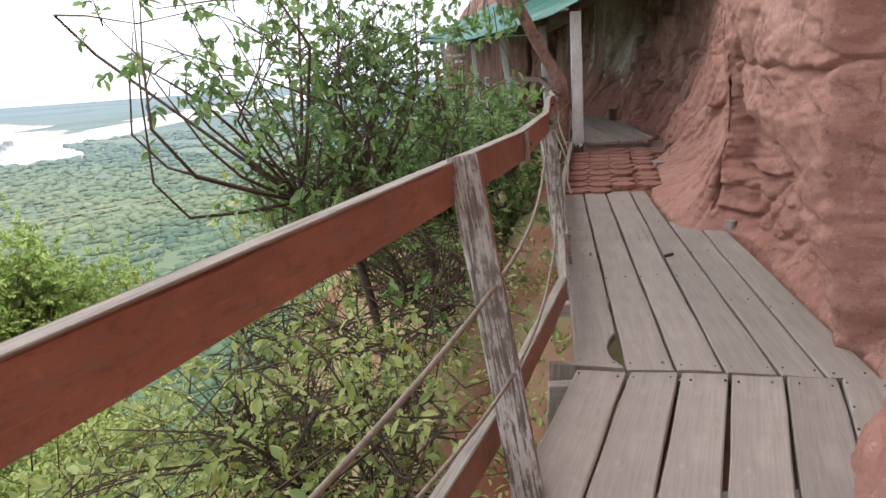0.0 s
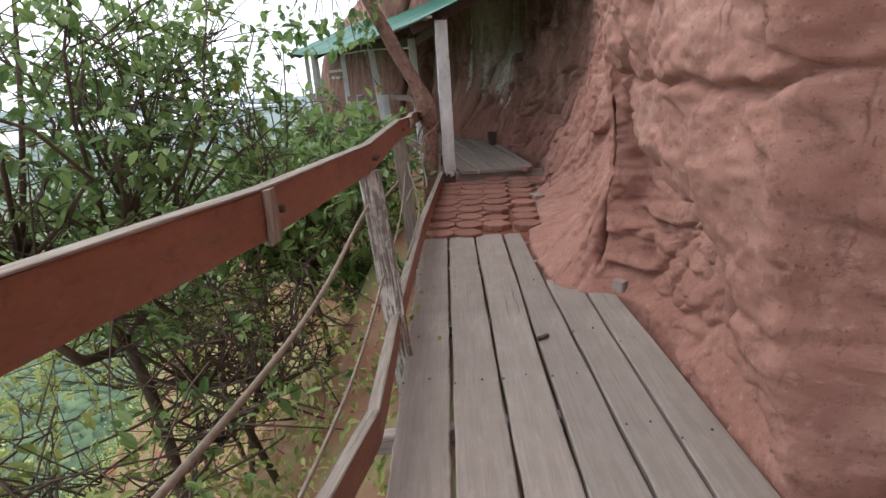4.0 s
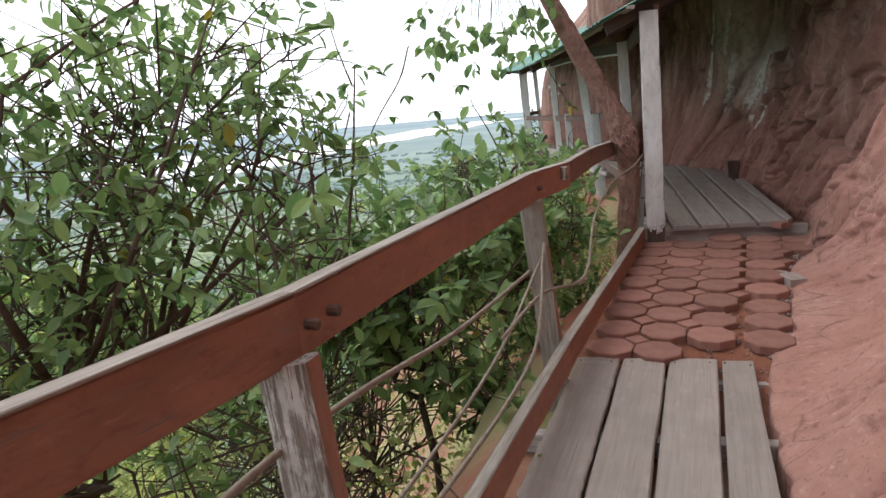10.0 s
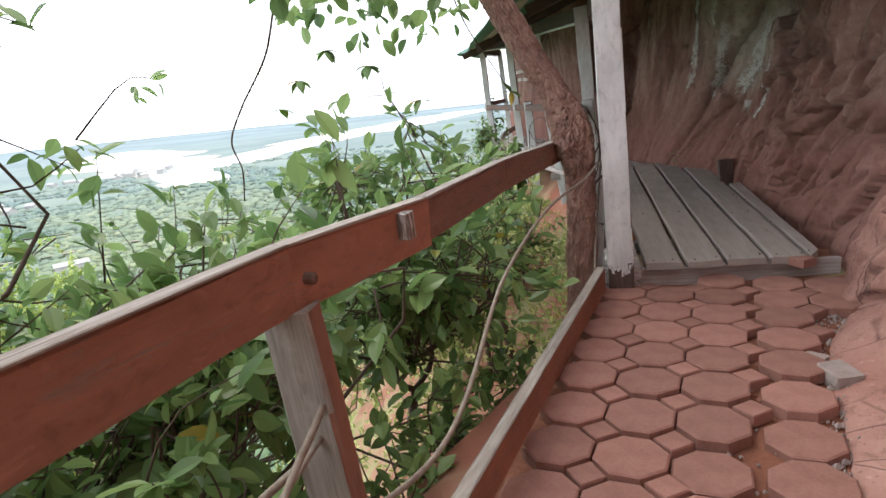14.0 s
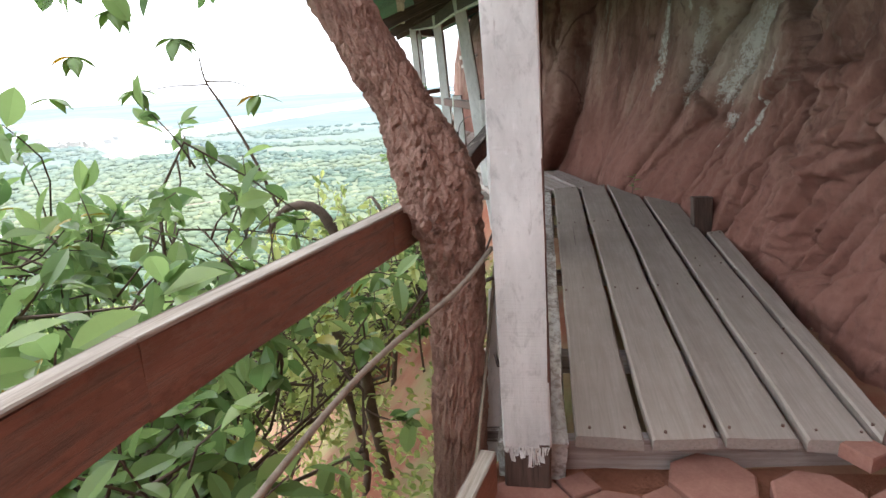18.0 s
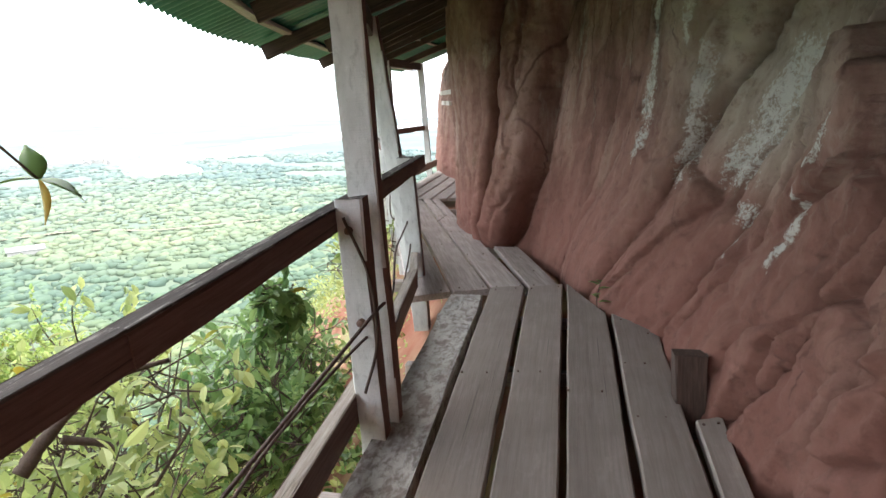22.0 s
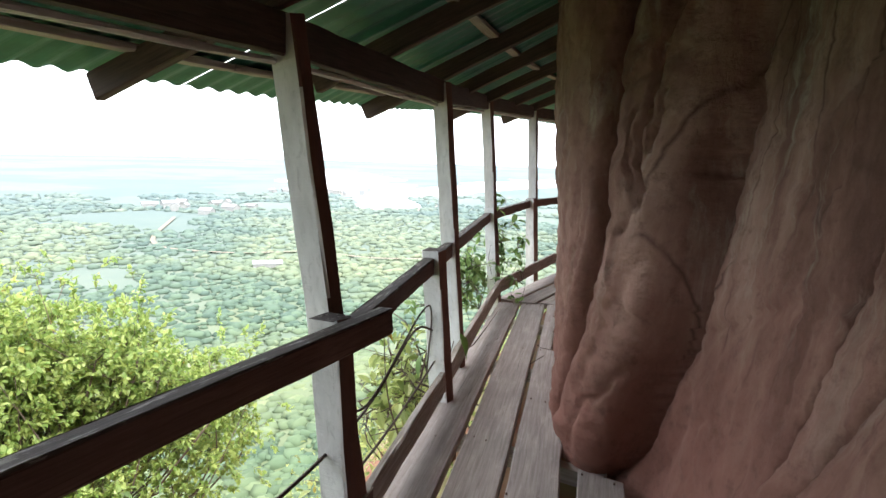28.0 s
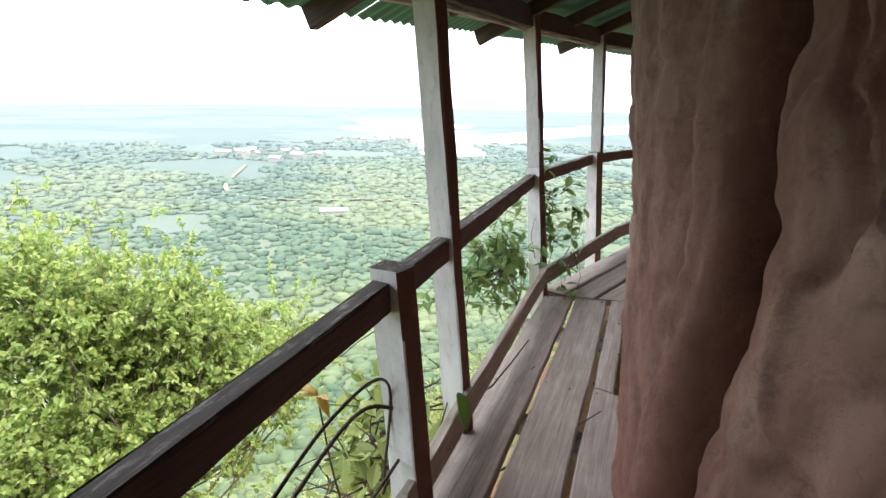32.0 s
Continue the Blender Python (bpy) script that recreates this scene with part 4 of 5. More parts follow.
for side in (-0.0345, 0.0345):
    for k in range(9):
        x, drop = 2.028 + 0.0155 * k, drips.uniform(0.015, 0.10)
        timber("paint_flake", (x, 8.54 + side, 0.203), (x + drips.uniform(-0.004, 0.004), 8.54 + side, 0.20 - drop), 0.0155, 0.004, WHITE, shelter, (1, 0, 0))
timber("side_board", (1.955, 8.70, 0.02), (1.99, 8.72, 0.66), 0.055, 0.022, WHITE, shelter, (1, 0, 0), "short white board nailed beside the post")
timber("side_board", (1.80, 8.70, 0.12), (2.02, 8.69, 0.13), 0.022, 0.05, FLAKED, shelter, (0, 1, 0), "short white board nailed beside the post")
tops = [Vector((t[0], t[1], z)) for _, t, z in TALL]
for a, b in zip(tops[1:], tops[2:]):
    timber("wall_beam", a - Vector((0, 0, 0.06)), b - Vector((0, 0, 0.06)), 0.05, 0.14, BEAM, shelter)
    side = Vector((b.y - a.y, a.x - b.x, 0)).normalized() * -0.032
    timber("white_strip", a - Vector((0, 0, 0.145)) + side, b - Vector((0, 0, 0.145)) + side, 0.02, 0.022, WHITE, shelter, None, "white painted strip")
timber("wall_beam", tops[0] + Vector((0.06, 0, -0.02)), tops[1] + Vector((0.075, 0.16, -0.06)), 0.05, 0.13, RAIL_DARK, shelter)
EAVE = [(1.75, 8.35, 2.02), (1.08, 10.9, 1.95), (0.62, 12.6, 1.93), (0.04, 15.3, 2.0), (-0.58, 17.65, 2.13), (-0.95, 19.6, 2.2), (-0.8, 22.0, 2.2)]
ROOT = [(4.4, 8.35, 3.15), (4.4, 11.0, 3.15), (3.7, 13.4, 3.15), (2.7, 15.6, 3.15), (2.0, 17.9, 3.2), (1.9, 19.6, 3.25), (2.2, 22.0, 3.25)]
eave, root = spline(EAVE, 61), spline(ROOT, 61)
for y in (8.5, 9.6, 10.75, 11.85, 13.05, 14.15, 15.3, 16.4, 17.5, 18.6, 19.7, 20.8):
    k = min(range(61), key=lambda i: abs(eave[i].y - y))
    a, b = eave[k], root[k]
    d = (b - a).normalized()
    out = -0.02 if y in (8.5, 13.05, 15.3, 17.5, 19.7) else -0.3
    timber("rafter", a - d * out - Vector((0, 0, 0.075)), b - Vector((0, 0, 0.075)), 0.05, 0.105, BEAM, shelter)
for f in (0.06, 0.36, 0.66, 0.92):
    for k in range(0, 60, 6):
        a, b = eave[k].lerp(root[k], f), eave[k + 6].lerp(root[k + 6], f)
        timber("purlin", a - Vector((0, 0, 0.012)), b - Vector((0, 0, 0.012)), 0.07, 0.03, PLANK_DARK, shelter)


def roof_sheets():
    for k in range(0, 60, 4):
        vs, fs = [], []
        n = 56
        for j in range(n + 1):
            s = k + 4 * j / n
            i = min(int(s), 59)
            a, b = eave[i].lerp(eave[i + 1], s - i), root[i].lerp(root[i + 1], s - i)
            a = a - (b - a).normalized() * 0.08
            lift = 0.012 + 0.009 * math.sin(2 * math.pi * j / 7) + (0.006 if (k // 4) % 2 else 0)
            for f in (0, 0.25, 0.5, 0.75, 1):
                p = a.lerp(b, f)
                vs.append((p.x, p.y, p.z + lift))
        for j in range(n):
            for f in range(4):
                q = 5 * j + f
                fs.append((q, q + 5, q + 6, q + 1))
        me = mesh_of("roof_sheet", vs, fs, GREEN_ROOF, True)
        ob = put("roof_sheet", me, shelter)
        so = ob.modifiers.new("thick", "SOLIDIFY")
        so.thickness = 0.002


roof_sheets()

# ---- paved stretch ----
pavement = thing("pavement", (2.3, 7.3, -0.12), "red concrete octagon pavers, dusty and partly loose", "paving", kind="structure")


def paved_bed():
    vs, fs = [], []
    ny, nx = 26, 18
    for k in range(ny):
        y = 5.4 + 3.4 * k / (ny - 1)
        x0, x1 = edge_x(y) - 0.03, float(np.interp(y, (5.4, 6.2, 7.0, 8.0, 8.8), (2.6, 3.0, 3.4, 3.5, 3.6)))
        for j in range(nx):
            x = x0 + (x1 - x0) * j / (nx - 1)
            z = floor_z(min(y, 8.55)) - 0.055 + 0.012 * noise.noise(Vector((x * 7, y * 7, 1)))
            z -= 0.12 * max(0, (6.15 - y) / 0.75) if x < 2.4 else 0
            z += 0.05 * max(0, x - float(np.interp(y, (6.2, 8.5), (2.65, 3.35)))) / 0.3
            vs.append((x, y, z))
    for k in range(ny - 1):
        for j in range(nx - 1):
            a = k * nx + j
            fs.append((a, a + 1, a + nx + 1, a + nx))
    put("bed", mesh_of("bed", vs, fs, EARTH, True), pavement, None, "red earth and grit under the pavers")


paved_bed()


def prism(name, ring, h, mat, cut=0.006):
    n = len(ring)
    vs = [(x, y, -h) for x, y in ring] + [(x, y, -cut) for x, y in ring] + [(x * (1 - cut / 0.1), y * (1 - cut / 0.1), 0) for x, y in ring]
    fs = [tuple(range(2 * n, 3 * n))]
    for lvl in (0, n):
        fs += [(lvl + j, lvl + (j + 1) % n, lvl + n + (j + 1) % n, lvl + n + j) for j in range(n)]
    return mesh_of(name, vs, fs, mat)


PITCH = 0.272
cut8 = PITCH * 0.2929
half = PITCH / 2 - 0.004
octagon = prism("paver", [(half, -half + cut8), (half, half - cut8), (half - cut8, half), (-half + cut8, half), (-half, half - cut8), (-half, -half + cut8), (-half + cut8, -half), (half - cut8, -half)], 0.055, TILE)
q = cut8 - 0.006
square = prism("small_paver", [(q, 0), (0, q), (-q, 0), (0, -q)], 0.05, TILE)
rnd = random.Random(4)
v_dir, u_dir = Vector((0.19, 0.982, 0)), Vector((0.982, -0.19, 0))
for r in range(10):
    for c in range(-1, 6):
        p = Vector((1.68, 6.30, 0)) + v_dir * (PITCH * r) + u_dir * (PITCH * c + (0.035 if c > 2 else 0.0))
        left, right = edge_x(p.y) + 0.1, float(np.interp(p.y, (6.2, 7.0, 8.5), (2.62, 2.78, 3.36)))
        if left < p.x < right - 0.05 and p.y < 8.61 and p.y > 6.2:
            drop = -0.02 if (r, c) in ((2, 2), (3, 3)) else rnd.uniform(-0.004, 0.004)
            put("paver", octagon, pavement, pose(p.x, p.y, floor_z(p.y) + drop, rnd.uniform(-1.2, 1.2), rnd.uniform(-1.2, 1.2), -11 + rnd.uniform(-1.5, 1.5)))
        p2 = p + (u_dir + v_dir) * (PITCH / 2)
        if left < p2.x < right - 0.08 and 6.36 < p2.y < 8.66 and (r, c) not in ((2, 2), (1, 2), (2, 3), (1, 3), (3, 3), (0, 3)):
            put("small_paver", square, pavement, pose(p2.x, p2.y, floor_z(p2.y) - 0.004 + rnd.uniform(-0.006, 0.003), rnd.uniform(-2, 2), rnd.uniform(-2, 2), -11 + rnd.uniform(-4, 4)))


def grit():
    rng = random.Random(8)
    vs, fs = [], []
    for _ in range(1500):
        y = rng.uniform(6.1, 8.4)
        x = float(np.interp(y, (6.2, 7.0, 8.5), (2.66, 2.80, 3.36))) + rng.gauss(0, 0.08) if rng.random() < 0.8 else rng.uniform(1.8, 2.6)
        r = rng.uniform(0.004, 0.011) * (2.2 if rng.random() < 0.12 else 1)
        b = len(vs)
        z = floor_z(y) - 0.05
        for dx, dy, dz in ((1, 0, 0.2), (-0.5, 0.87, 0), (-0.5, -0.87, 0.1), (0.1, 0, 1.1), (0, 0, -0.8)):
            vs.append((x + r * dx * rng.uniform(0.7, 1.3), y + r * dy * rng.uniform(0.7, 1.3), z + r * dz + 0.006))
        fs += [(b, b + 1, b + 3), (b + 1, b + 2, b + 3), (b + 2, b, b + 3), (b + 1, b, b + 4), (b + 2, b + 1, b + 4), (b, b + 2, b + 4)]
    tagged(new("grit", mesh_of("grit", vs, fs, STONE)), "loose grit and stone chips between the pavers", "gravel", kind="stuff")


grit()


def brick(name, m, size, label):
    me = beam_mesh(name, size[2], size[0], size[1], STONE, 0.004, int(size[0] * 1000), 0.008, 2)
    ob = put(name, me, None, m)
    tagged(ob, label, "brick")


brick("brick", pose(2.93, 7.40, -0.05, 4, 0, 20), (0.12, 0.14, 0.085), "chipped grey brick lying beside the pavers")
brick("brick", pose(2.86, 7.56, -0.05, 0, 3, 50), (0.11, 0.13, 0.07), "small broken grey brick beside the pavers")
brick("brick", pose(2.67, 4.33, -0.095, 0, 0, 35), (0.06, 0.09, 0.10), "grey stone wedged between plank and rock")
stump = thing("stump", (3.22, 11.36, 0.08), "short dark square timber stump beside the platform", "stump")
timber("stump_body", (3.22, 11.36, 0.06), (3.21, 11.39, 0.42), 0.13, 0.10, BEAM, stump, (1, 0, 0))

# ---- plants ----
def leaf_block(places, length, width, rng, droop=0.35, fine=False):
    """Leaves as folded blades: places are (point, outward direction)."""
    n = len(places)
    p = np.array([q[0] for q in places], float)
    d = np.array([q[1] for q in places], float)
    d += rng.normal(0, 0.45, (n, 3))
    d[:, 2] -= droop * rng.random(n)
    d /= np.linalg.norm(d, axis=1)[:, None] + 1e-9
    up = np.array([0, 0, 1.0]) + rng.normal(0, 0.45, (n, 3))
    s = np.cross(d, up)
    s /= np.linalg.norm(s, axis=1)[:, None] + 1e-9
    nn = np.cross(s, d)
    ln = (length * rng.uniform(0.6, 1.25, n))[:, None]
    wd = ln * width * rng.uniform(0.8, 1.2, n)[:, None]
    fold = 0.18 * wd
    if not fine:
        v = np.stack([p, p + d * ln * 0.3 + s * wd * 0.46 + nn * fold, p + d * ln * 0.68 + s * wd * 0.42 + nn * fold, p + d * ln - nn * ln * 0.10, p + d * ln * 0.68 - s * wd * 0.42 + nn * fold, p + d * ln * 0.3 - s * wd * 0.46 + nn * fold, p + d * ln * 0.5], 1).reshape(-1, 3)
        b = 7 * np.arange(n)[:, None]
        f = np.concatenate([b + np.array([[0, 1, 2, 6]]), b + np.array([[6, 2, 3, 3]]), b + np.array([[0, 6, 4, 5]]), b + np.array([[6, 3, 4, 4]])])
    else:
        rows = [p]
        for t, w in ((0.12, 0.2), (0.3, 0.42), (0.52, 0.5), (0.74, 0.42), (0.9, 0.22)):
            mid = p + d * ln * t - nn * ln * 0.16 * t * t
            rows += [mid - s * wd * w + nn * fold * 2 * w, mid, mid + s * wd * w + nn * fold * 2 * w]
        rows.append(p + d * ln * 1.02 - nn * ln * 0.18)
        v = np.stack(rows, 1).reshape(-1, 3)
        b = 17 * np.arange(n)[:, None]
        f = [b + np.array([[0, 2, 1, 1]]), b + np.array([[0, 3, 2, 2]]), b + np.array([[13, 14, 16, 16]]), b + np.array([[14, 15, 16, 16]])]
        for k in range(4):
            f += [b + np.array([[3 * k + 1, 3 * k + 2, 3 * k + 5, 3 * k + 4]]), b + np.array([[3 * k + 2, 3 * k + 3, 3 * k + 6, 3 * k + 5]])]
        f = np.concatenate(f)
    quads = [tuple(int(i) for i in r) if r[2] != r[3] else tuple(int(i) for i in r[:3]) for r in f]
    return v, quads


def grow(name, base, lobes_, twigs, per, length, leaf, seed, label, category="shrub", trunk=0.05, width=0.48, limbs=5, kind="", droop=0.35, bare=0, clump=0.3, fat=1.0):
    """A shrub or tree: trunk, limbs to each lobe of the crown, twigs, and leaves along the twig ends."""
    rng = np.random.default_rng(seed)
    base = Vector(base)
    ob = thing(name, base, label, category)
    wv, wf, places = [], [], []

    def stick(a, b, r0, r1, sides=5, bend=0.12):
        a, b = Vector(a), Vector(b)
        m = (a + b) / 2 + Vector(rng.normal(0, bend * (b - a).length, 3))
        vs, fs = tube(spline([a, m, b], 6), np.linspace(r0, r1, 6), sides, 0.08, int(rng.integers(9999)))
        k = len(wv)
        wv.extend(vs)
        wf.extend(tuple(k + i for i in f) for f in fs)
        return m

    total = sum(r[0] * r[1] * r[2] for _, r in lobes_)
    mean = sum((Vector(c) for c, _ in lobes_), Vector()) / len(lobes_)
    crotch = base.lerp(mean, 0.5)
    stick(base, crotch, trunk, trunk * 0.85, 8, 0.05)
    for c, r in lobes_:
        c = Vector(c)
        fork = crotch.lerp(c, 0.35) - Vector((0, 0, 0.2 * r[2]))
        stick(crotch, fork, trunk * 0.7, trunk * 0.5, 7, 0.2)
        ends = []
        for _ in range(3 * limbs):
            q = Vector(rng.normal(0, 1, 3)).normalized() * float(rng.uniform(0.35, 0.95))
            q = c + Vector((q.x * r[0], q.y * r[1], q.z * r[2]))
            ends.append((q, stick(fork, q, trunk * 0.36, trunk * 0.08, 5, 0.26)))
        share = int(twigs * r[0] * r[1] * r[2] / total)
        spread = clump * (r[0] * r[1] * r[2]) ** (1 / 3)
        for k in range(share):
            q, m = ends[int(rng.integers(len(ends)))]
            near = m.lerp(q, float(rng.uniform(0.0, 1.0)))
            tip = near + Vector(rng.normal(0, spread, 3)) + Vector((0, 0, 0.25 * spread))
            away = tip - near
            start = near if away.length < 0.7 else tip - away.normalized() * 0.6
            if k < bare * share:
                stick(near, near + Vector(rng.normal(0, 1, 3) * [0.42, 0.5, 0.2]) * fat, 0.008 * fat, 0.003 * fat, 4, 0.2)
                continue
            stick(start, tip, 0.006 * fat, 0.002 * fat, 3, 0.1)
            d = (tip - start).normalized()
            for i in range(per):
                f = i / per
                places.append((tip - d * (0.22 * fat * f * min(1, away.length + 0.3)) + Vector(rng.normal(0, 0.012 * fat, 3)), d * 0.6 + Vector(rng.normal(0, 0.6, 3))))
    put("stem", mesh_of("stem", wv, wf, TWIG, True), ob)
    v, f = leaf_block(places, length, width, rng, droop, fat < 1.5)
    put("foliage", mesh_of("foliage", v, f, leaf), ob)
    return ob


def on_slope(x, y):
    return (x, y, ground_z(x, y) - 0.1)


grow("tree", on_slope(-0.45, 4.6), [((-0.6, 4.8, 1.75), (1.0, 1.5, 1.0)), ((-0.25, 5.9, 1.6), (0.75, 0.9, 0.8)), ((-0.8, 4.3, 0.7), (1.0, 1.4, 0.5)), ((-1.7, 3.7, 1.9), (0.6, 0.7, 0.5))], 700, 7, 0.092, LEAF, 1, "small airy tree with glossy green leaves below the railing", "tree", 0.05, limbs=5, clump=0.34)
grow("shrub", on_slope(0.30, 4.3), [((0.40, 4.5, 0.0), (0.45, 0.9, 0.6)), ((0.0, 3.3, -0.2), (0.6, 0.9, 0.65)), ((-0.5, 4.4, 0.2), (0.7, 1.0, 0.6))], 110, 6, 0.085, LEAF, 2, "open green shrub with bare stems against the railing", limbs=5, trunk=0.03, bare=0.45)
grow("shrub", on_slope(0.45, 6.4), [((0.60, 6.4, 0.42), (0.45, 0.9, 0.6)), ((0.0, 6.9, 0.5), (0.7, 1.0, 0.6))], 380, 7, 0.13, LEAF, 3, "green shrub with upright leafy shoots", limbs=5, trunk=0.03)
grow("shrub", on_slope(0.7, 8.2), [((0.92, 7.9, 0.52), (0.42, 0.8, 0.6)), ((0.95, 9.1, 0.65), (0.38, 0.5, 0.5)), ((0.3, 8.6, 0.4), (0.6, 0.7, 0.6))], 440, 7, 0.12, LEAF, 4, "green shrub growing between tree and railing", limbs=5, trunk=0.03)
grow("shrub", on_slope(-0.7, 7.4), [((-0.7, 7.2, 0.42), (0.8, 1.2, 0.6)), ((-1.5, 6.0, -0.1), (1.0, 1.2, 0.8)), ((-0.3, 8.8, 0.2), (0.7, 1.1, 0.55))], 300, 7, 0.13, LEAF, 5, "broad-leaved shrub on the slope below the walk", limbs=5, trunk=0.03)
grow("shrub", on_slope(0.8, 10.4), [((1.0, 10.2, 0.0), (0.45, 0.9, 0.5)), ((0.4, 11.0, 0.0), (0.6, 0.9, 0.55))], 260, 7, 0.09, LEAF_DRY, 6, "green shrub with a few yellowing leaves under the platform", limbs=5, trunk=0.03)
grow("shrub", on_slope(0.5, 12.4), [((0.85, 12.1, -0.3), (0.5, 0.8, 0.55)), ((0.3, 13.4, -0.7), (0.6, 0.9, 0.5))], 480, 9, 0.09, LEAF, 7, "leafy shrub below the railing of the shelter", limbs=5, trunk=0.03)
grow("shrub", on_slope(1.1, 7.4), [((1.25, 7.5, -0.35), (0.32, 0.8, 0.35)), ((0.95, 6.5, -0.4), (0.4, 0.7, 0.35))], 150, 7, 0.10, LEAF, 21, "low leafy shrub on the red bank beside the pavers", limbs=5, trunk=0.02)
grow("shrub", on_slope(0.95, 12.0), [((0.98, 11.95, 0.55), (0.18, 0.2, 0.35))], 40, 9, 0.10, LEAF, 18, "single leafy shoot rising beside the handrail", limbs=2, trunk=0.012)
grow("shrub", on_slope(0.0, 2.2), [((0.05, 2.0, -0.65), (0.55, 1.0, 0.7)), ((-0.7, 0.8, -1.0), (0.8, 1.1, 0.7)), ((-0.8, 2.4, -0.5), (0.8, 1.1, 0.8))], 900, 7, 0.075, LEAF_DRY, 8, "tangled olive undergrowth below the planks", limbs=6, bare=0.25, trunk=0.03)
grow("shrub", on_slope(-0.9, 3.4), [((-0.8, 3.3, -0.6), (0.9, 1.2, 0.8)), ((-1.9, 2.0, -1.2), (1.1, 1.4, 0.9))], 200, 7, 0.085, LEAF_DRY, 9, "green shrub with bare stems on the slope", limbs=6, bare=0.35, trunk=0.03)
grow("shrub", on_slope(-0.2, 5.6), [((0.2, 5.4, -0.5), (0.6, 1.2, 0.5)), ((0.2, 7.4, -0.4), (0.6, 1.2, 0.5)), ((-0.6, 6.0, -0.7), (0.8, 1.3, 0.6))], 380, 5, 0.08, LEAF_DRY, 10, "thin-stemmed undergrowth with sparse leaves", limbs=7, bare=0.55, trunk=0.03)
grow("shrub", on_slope(-1.6, 8.6), [((-1.4, 8.4, -0.4), (1.0, 1.4, 0.7)), ((-0.6, 9.8, -0.5), (0.9, 1.2, 0.6)), ((-2.4, 6.8, -0.8), (1.1, 1.4, 0.9))], 230, 7, 0.105, LEAF_DRY, 14, "leafy shrub lower on the slope", limbs=5, trunk=0.03)
grow("shrub", on_slope(-0.6, 11.6), [((-0.5, 11.6, -1.2), (0.9, 1.3, 0.7)), ((-0.4, 13.6, -1.6), (0.9, 1.3, 0.7)), ((0.1, 15.2, -1.4), (0.6, 1.0, 0.6))], 900, 9, 0.09, LEAF_DRY, 15, "olive shrub under the shelter with thin stems", limbs=6, bare=0.25, trunk=0.03)
grow("shrub", on_slope(0.55, 15.5), [((0.5, 15.4, 0.1), (0.22, 0.4, 0.35)), ((0.1, 15.6, -0.1), (0.35, 0.5, 0.3))], 110, 5, 0.11, LEAF_DRY, 19, "spindly plant with yellowing leaves behind the low board", limbs=3, bare=0.3, trunk=0.012)
grow("shrub", on_slope(-0.1, 17.9), [((0.0, 17.95, 0.75), (0.14, 0.2, 0.5)), ((-0.2, 17.2, 0.45), (0.2, 0.4, 0.4))], 110, 5, 0.10, LEAF, 20, "thin climbing plant at the far railing post", limbs=3, trunk=0.012)
grow("tree", on_slope(-23, 24), [((-23.0, 22.8, -4.8), (3.4, 3.4, 3.0)), ((-21.5, 26.5, -7.0), (3.2, 3.2, 2.9)), ((-19.2, 29.0, -8.8), (2.8, 2.8, 2.6)), ((-24.5, 19.0, -5.0), (3.4, 3.4, 2.8)), ((-21.5, 22.5, -10.8), (3.4, 3.6, 2.6)), ((-25.5, 14.5, -7.0), (3.2, 3.2, 2.6))], 6000, 12, 0.27, LEAF_BRIGHT, 11, "broad sunlit tree with bright yellow-green crown on the slope", "tree", 0.16, 0.55, 6, clump=0.27, fat=2.2)
grow("tree", on_slope(-19, 20), [((-19.5, 19.0, -9.6), (2.6, 2.8, 1.9)), ((-17.5, 22.0, -11.2), (2.4, 2.6, 1.8)), ((-21, 16.0, -9.5), (2.6, 2.6, 1.9))], 2000, 11, 0.27, LEAF_BRIGHT, 22, "smaller bright green tree in front of the broad one", "tree", 0.1, 0.55, 5, clump=0.27, fat=2.0)
grow("tree", on_slope(-13.5, 17), [((-14.5, 17, -10.5), (2.2, 2.6, 1.4)), ((-12.5, 20, -11.0), (2.0, 2.2, 1.4)), ((-12, 15, -11.0), (2.0, 2.2, 1.2))], 1200, 8, 0.20, LEAF_DRY, 12, "low olive tree further down the slope", "tree", 0.09, 0.5, 4, clump=0.25, fat=2.0)
grow("tree", on_slope(-14, 9), [((-14, 8.5, -5.6), (2.2, 2.4, 1.8)), ((-15, 12, -6.6), (2.2, 2.4, 1.8)), ((-12.5, 10.5, -8.4), (2.0, 2.4, 1.6))], 2300, 8, 0.2, LEAF_BRIGHT, 13, "bright green tree top below the walk", "tree", 0.12, 0.5, 5, clump=0.27, fat=2.0)


def undergrowth():
    rng = np.random.default_rng(21)
    places, sizes = [], []
    for _ in range(2300):
        d = 0.12 + 50 * rng.random() ** 2.0
        y = rng.uniform(-7, 24 + d)
        if 4.5 < y < 9 and d < 1.3 and rng.random() < 0.8:
            continue
        x = edge_x(y) - d
        c = np.array([x, y, ground_z(x, y)])
        r = 0.22 + 0.035 * d
        for _ in range(42):
            q = rng.normal(0, 1, 3) * [r, r, 0.6 * r]
            q[2] = abs(q[2])
            places.append((c + q, q + [0, 0, 0.3 * r]))
            sizes.append(0.06 + 0.011 * d)
    v, f = leaf_block([(p, q / (np.linalg.norm(q) + 1e-6)) for p, q in places], np.array(sizes), 0.5, rng)
    tagged(new("undergrowth", mesh_of("undergrowth", v, f, LEAF_DRY)), "olive and dry undergrowth covering the steep slope", "undergrowth", kind="stuff")


undergrowth()


def far_woods():
    """Rounded tree tops on the plain, in stands with open fields between."""
    rng = np.random.default_rng(5)
    t = (1 + 5 ** 0.5) / 2
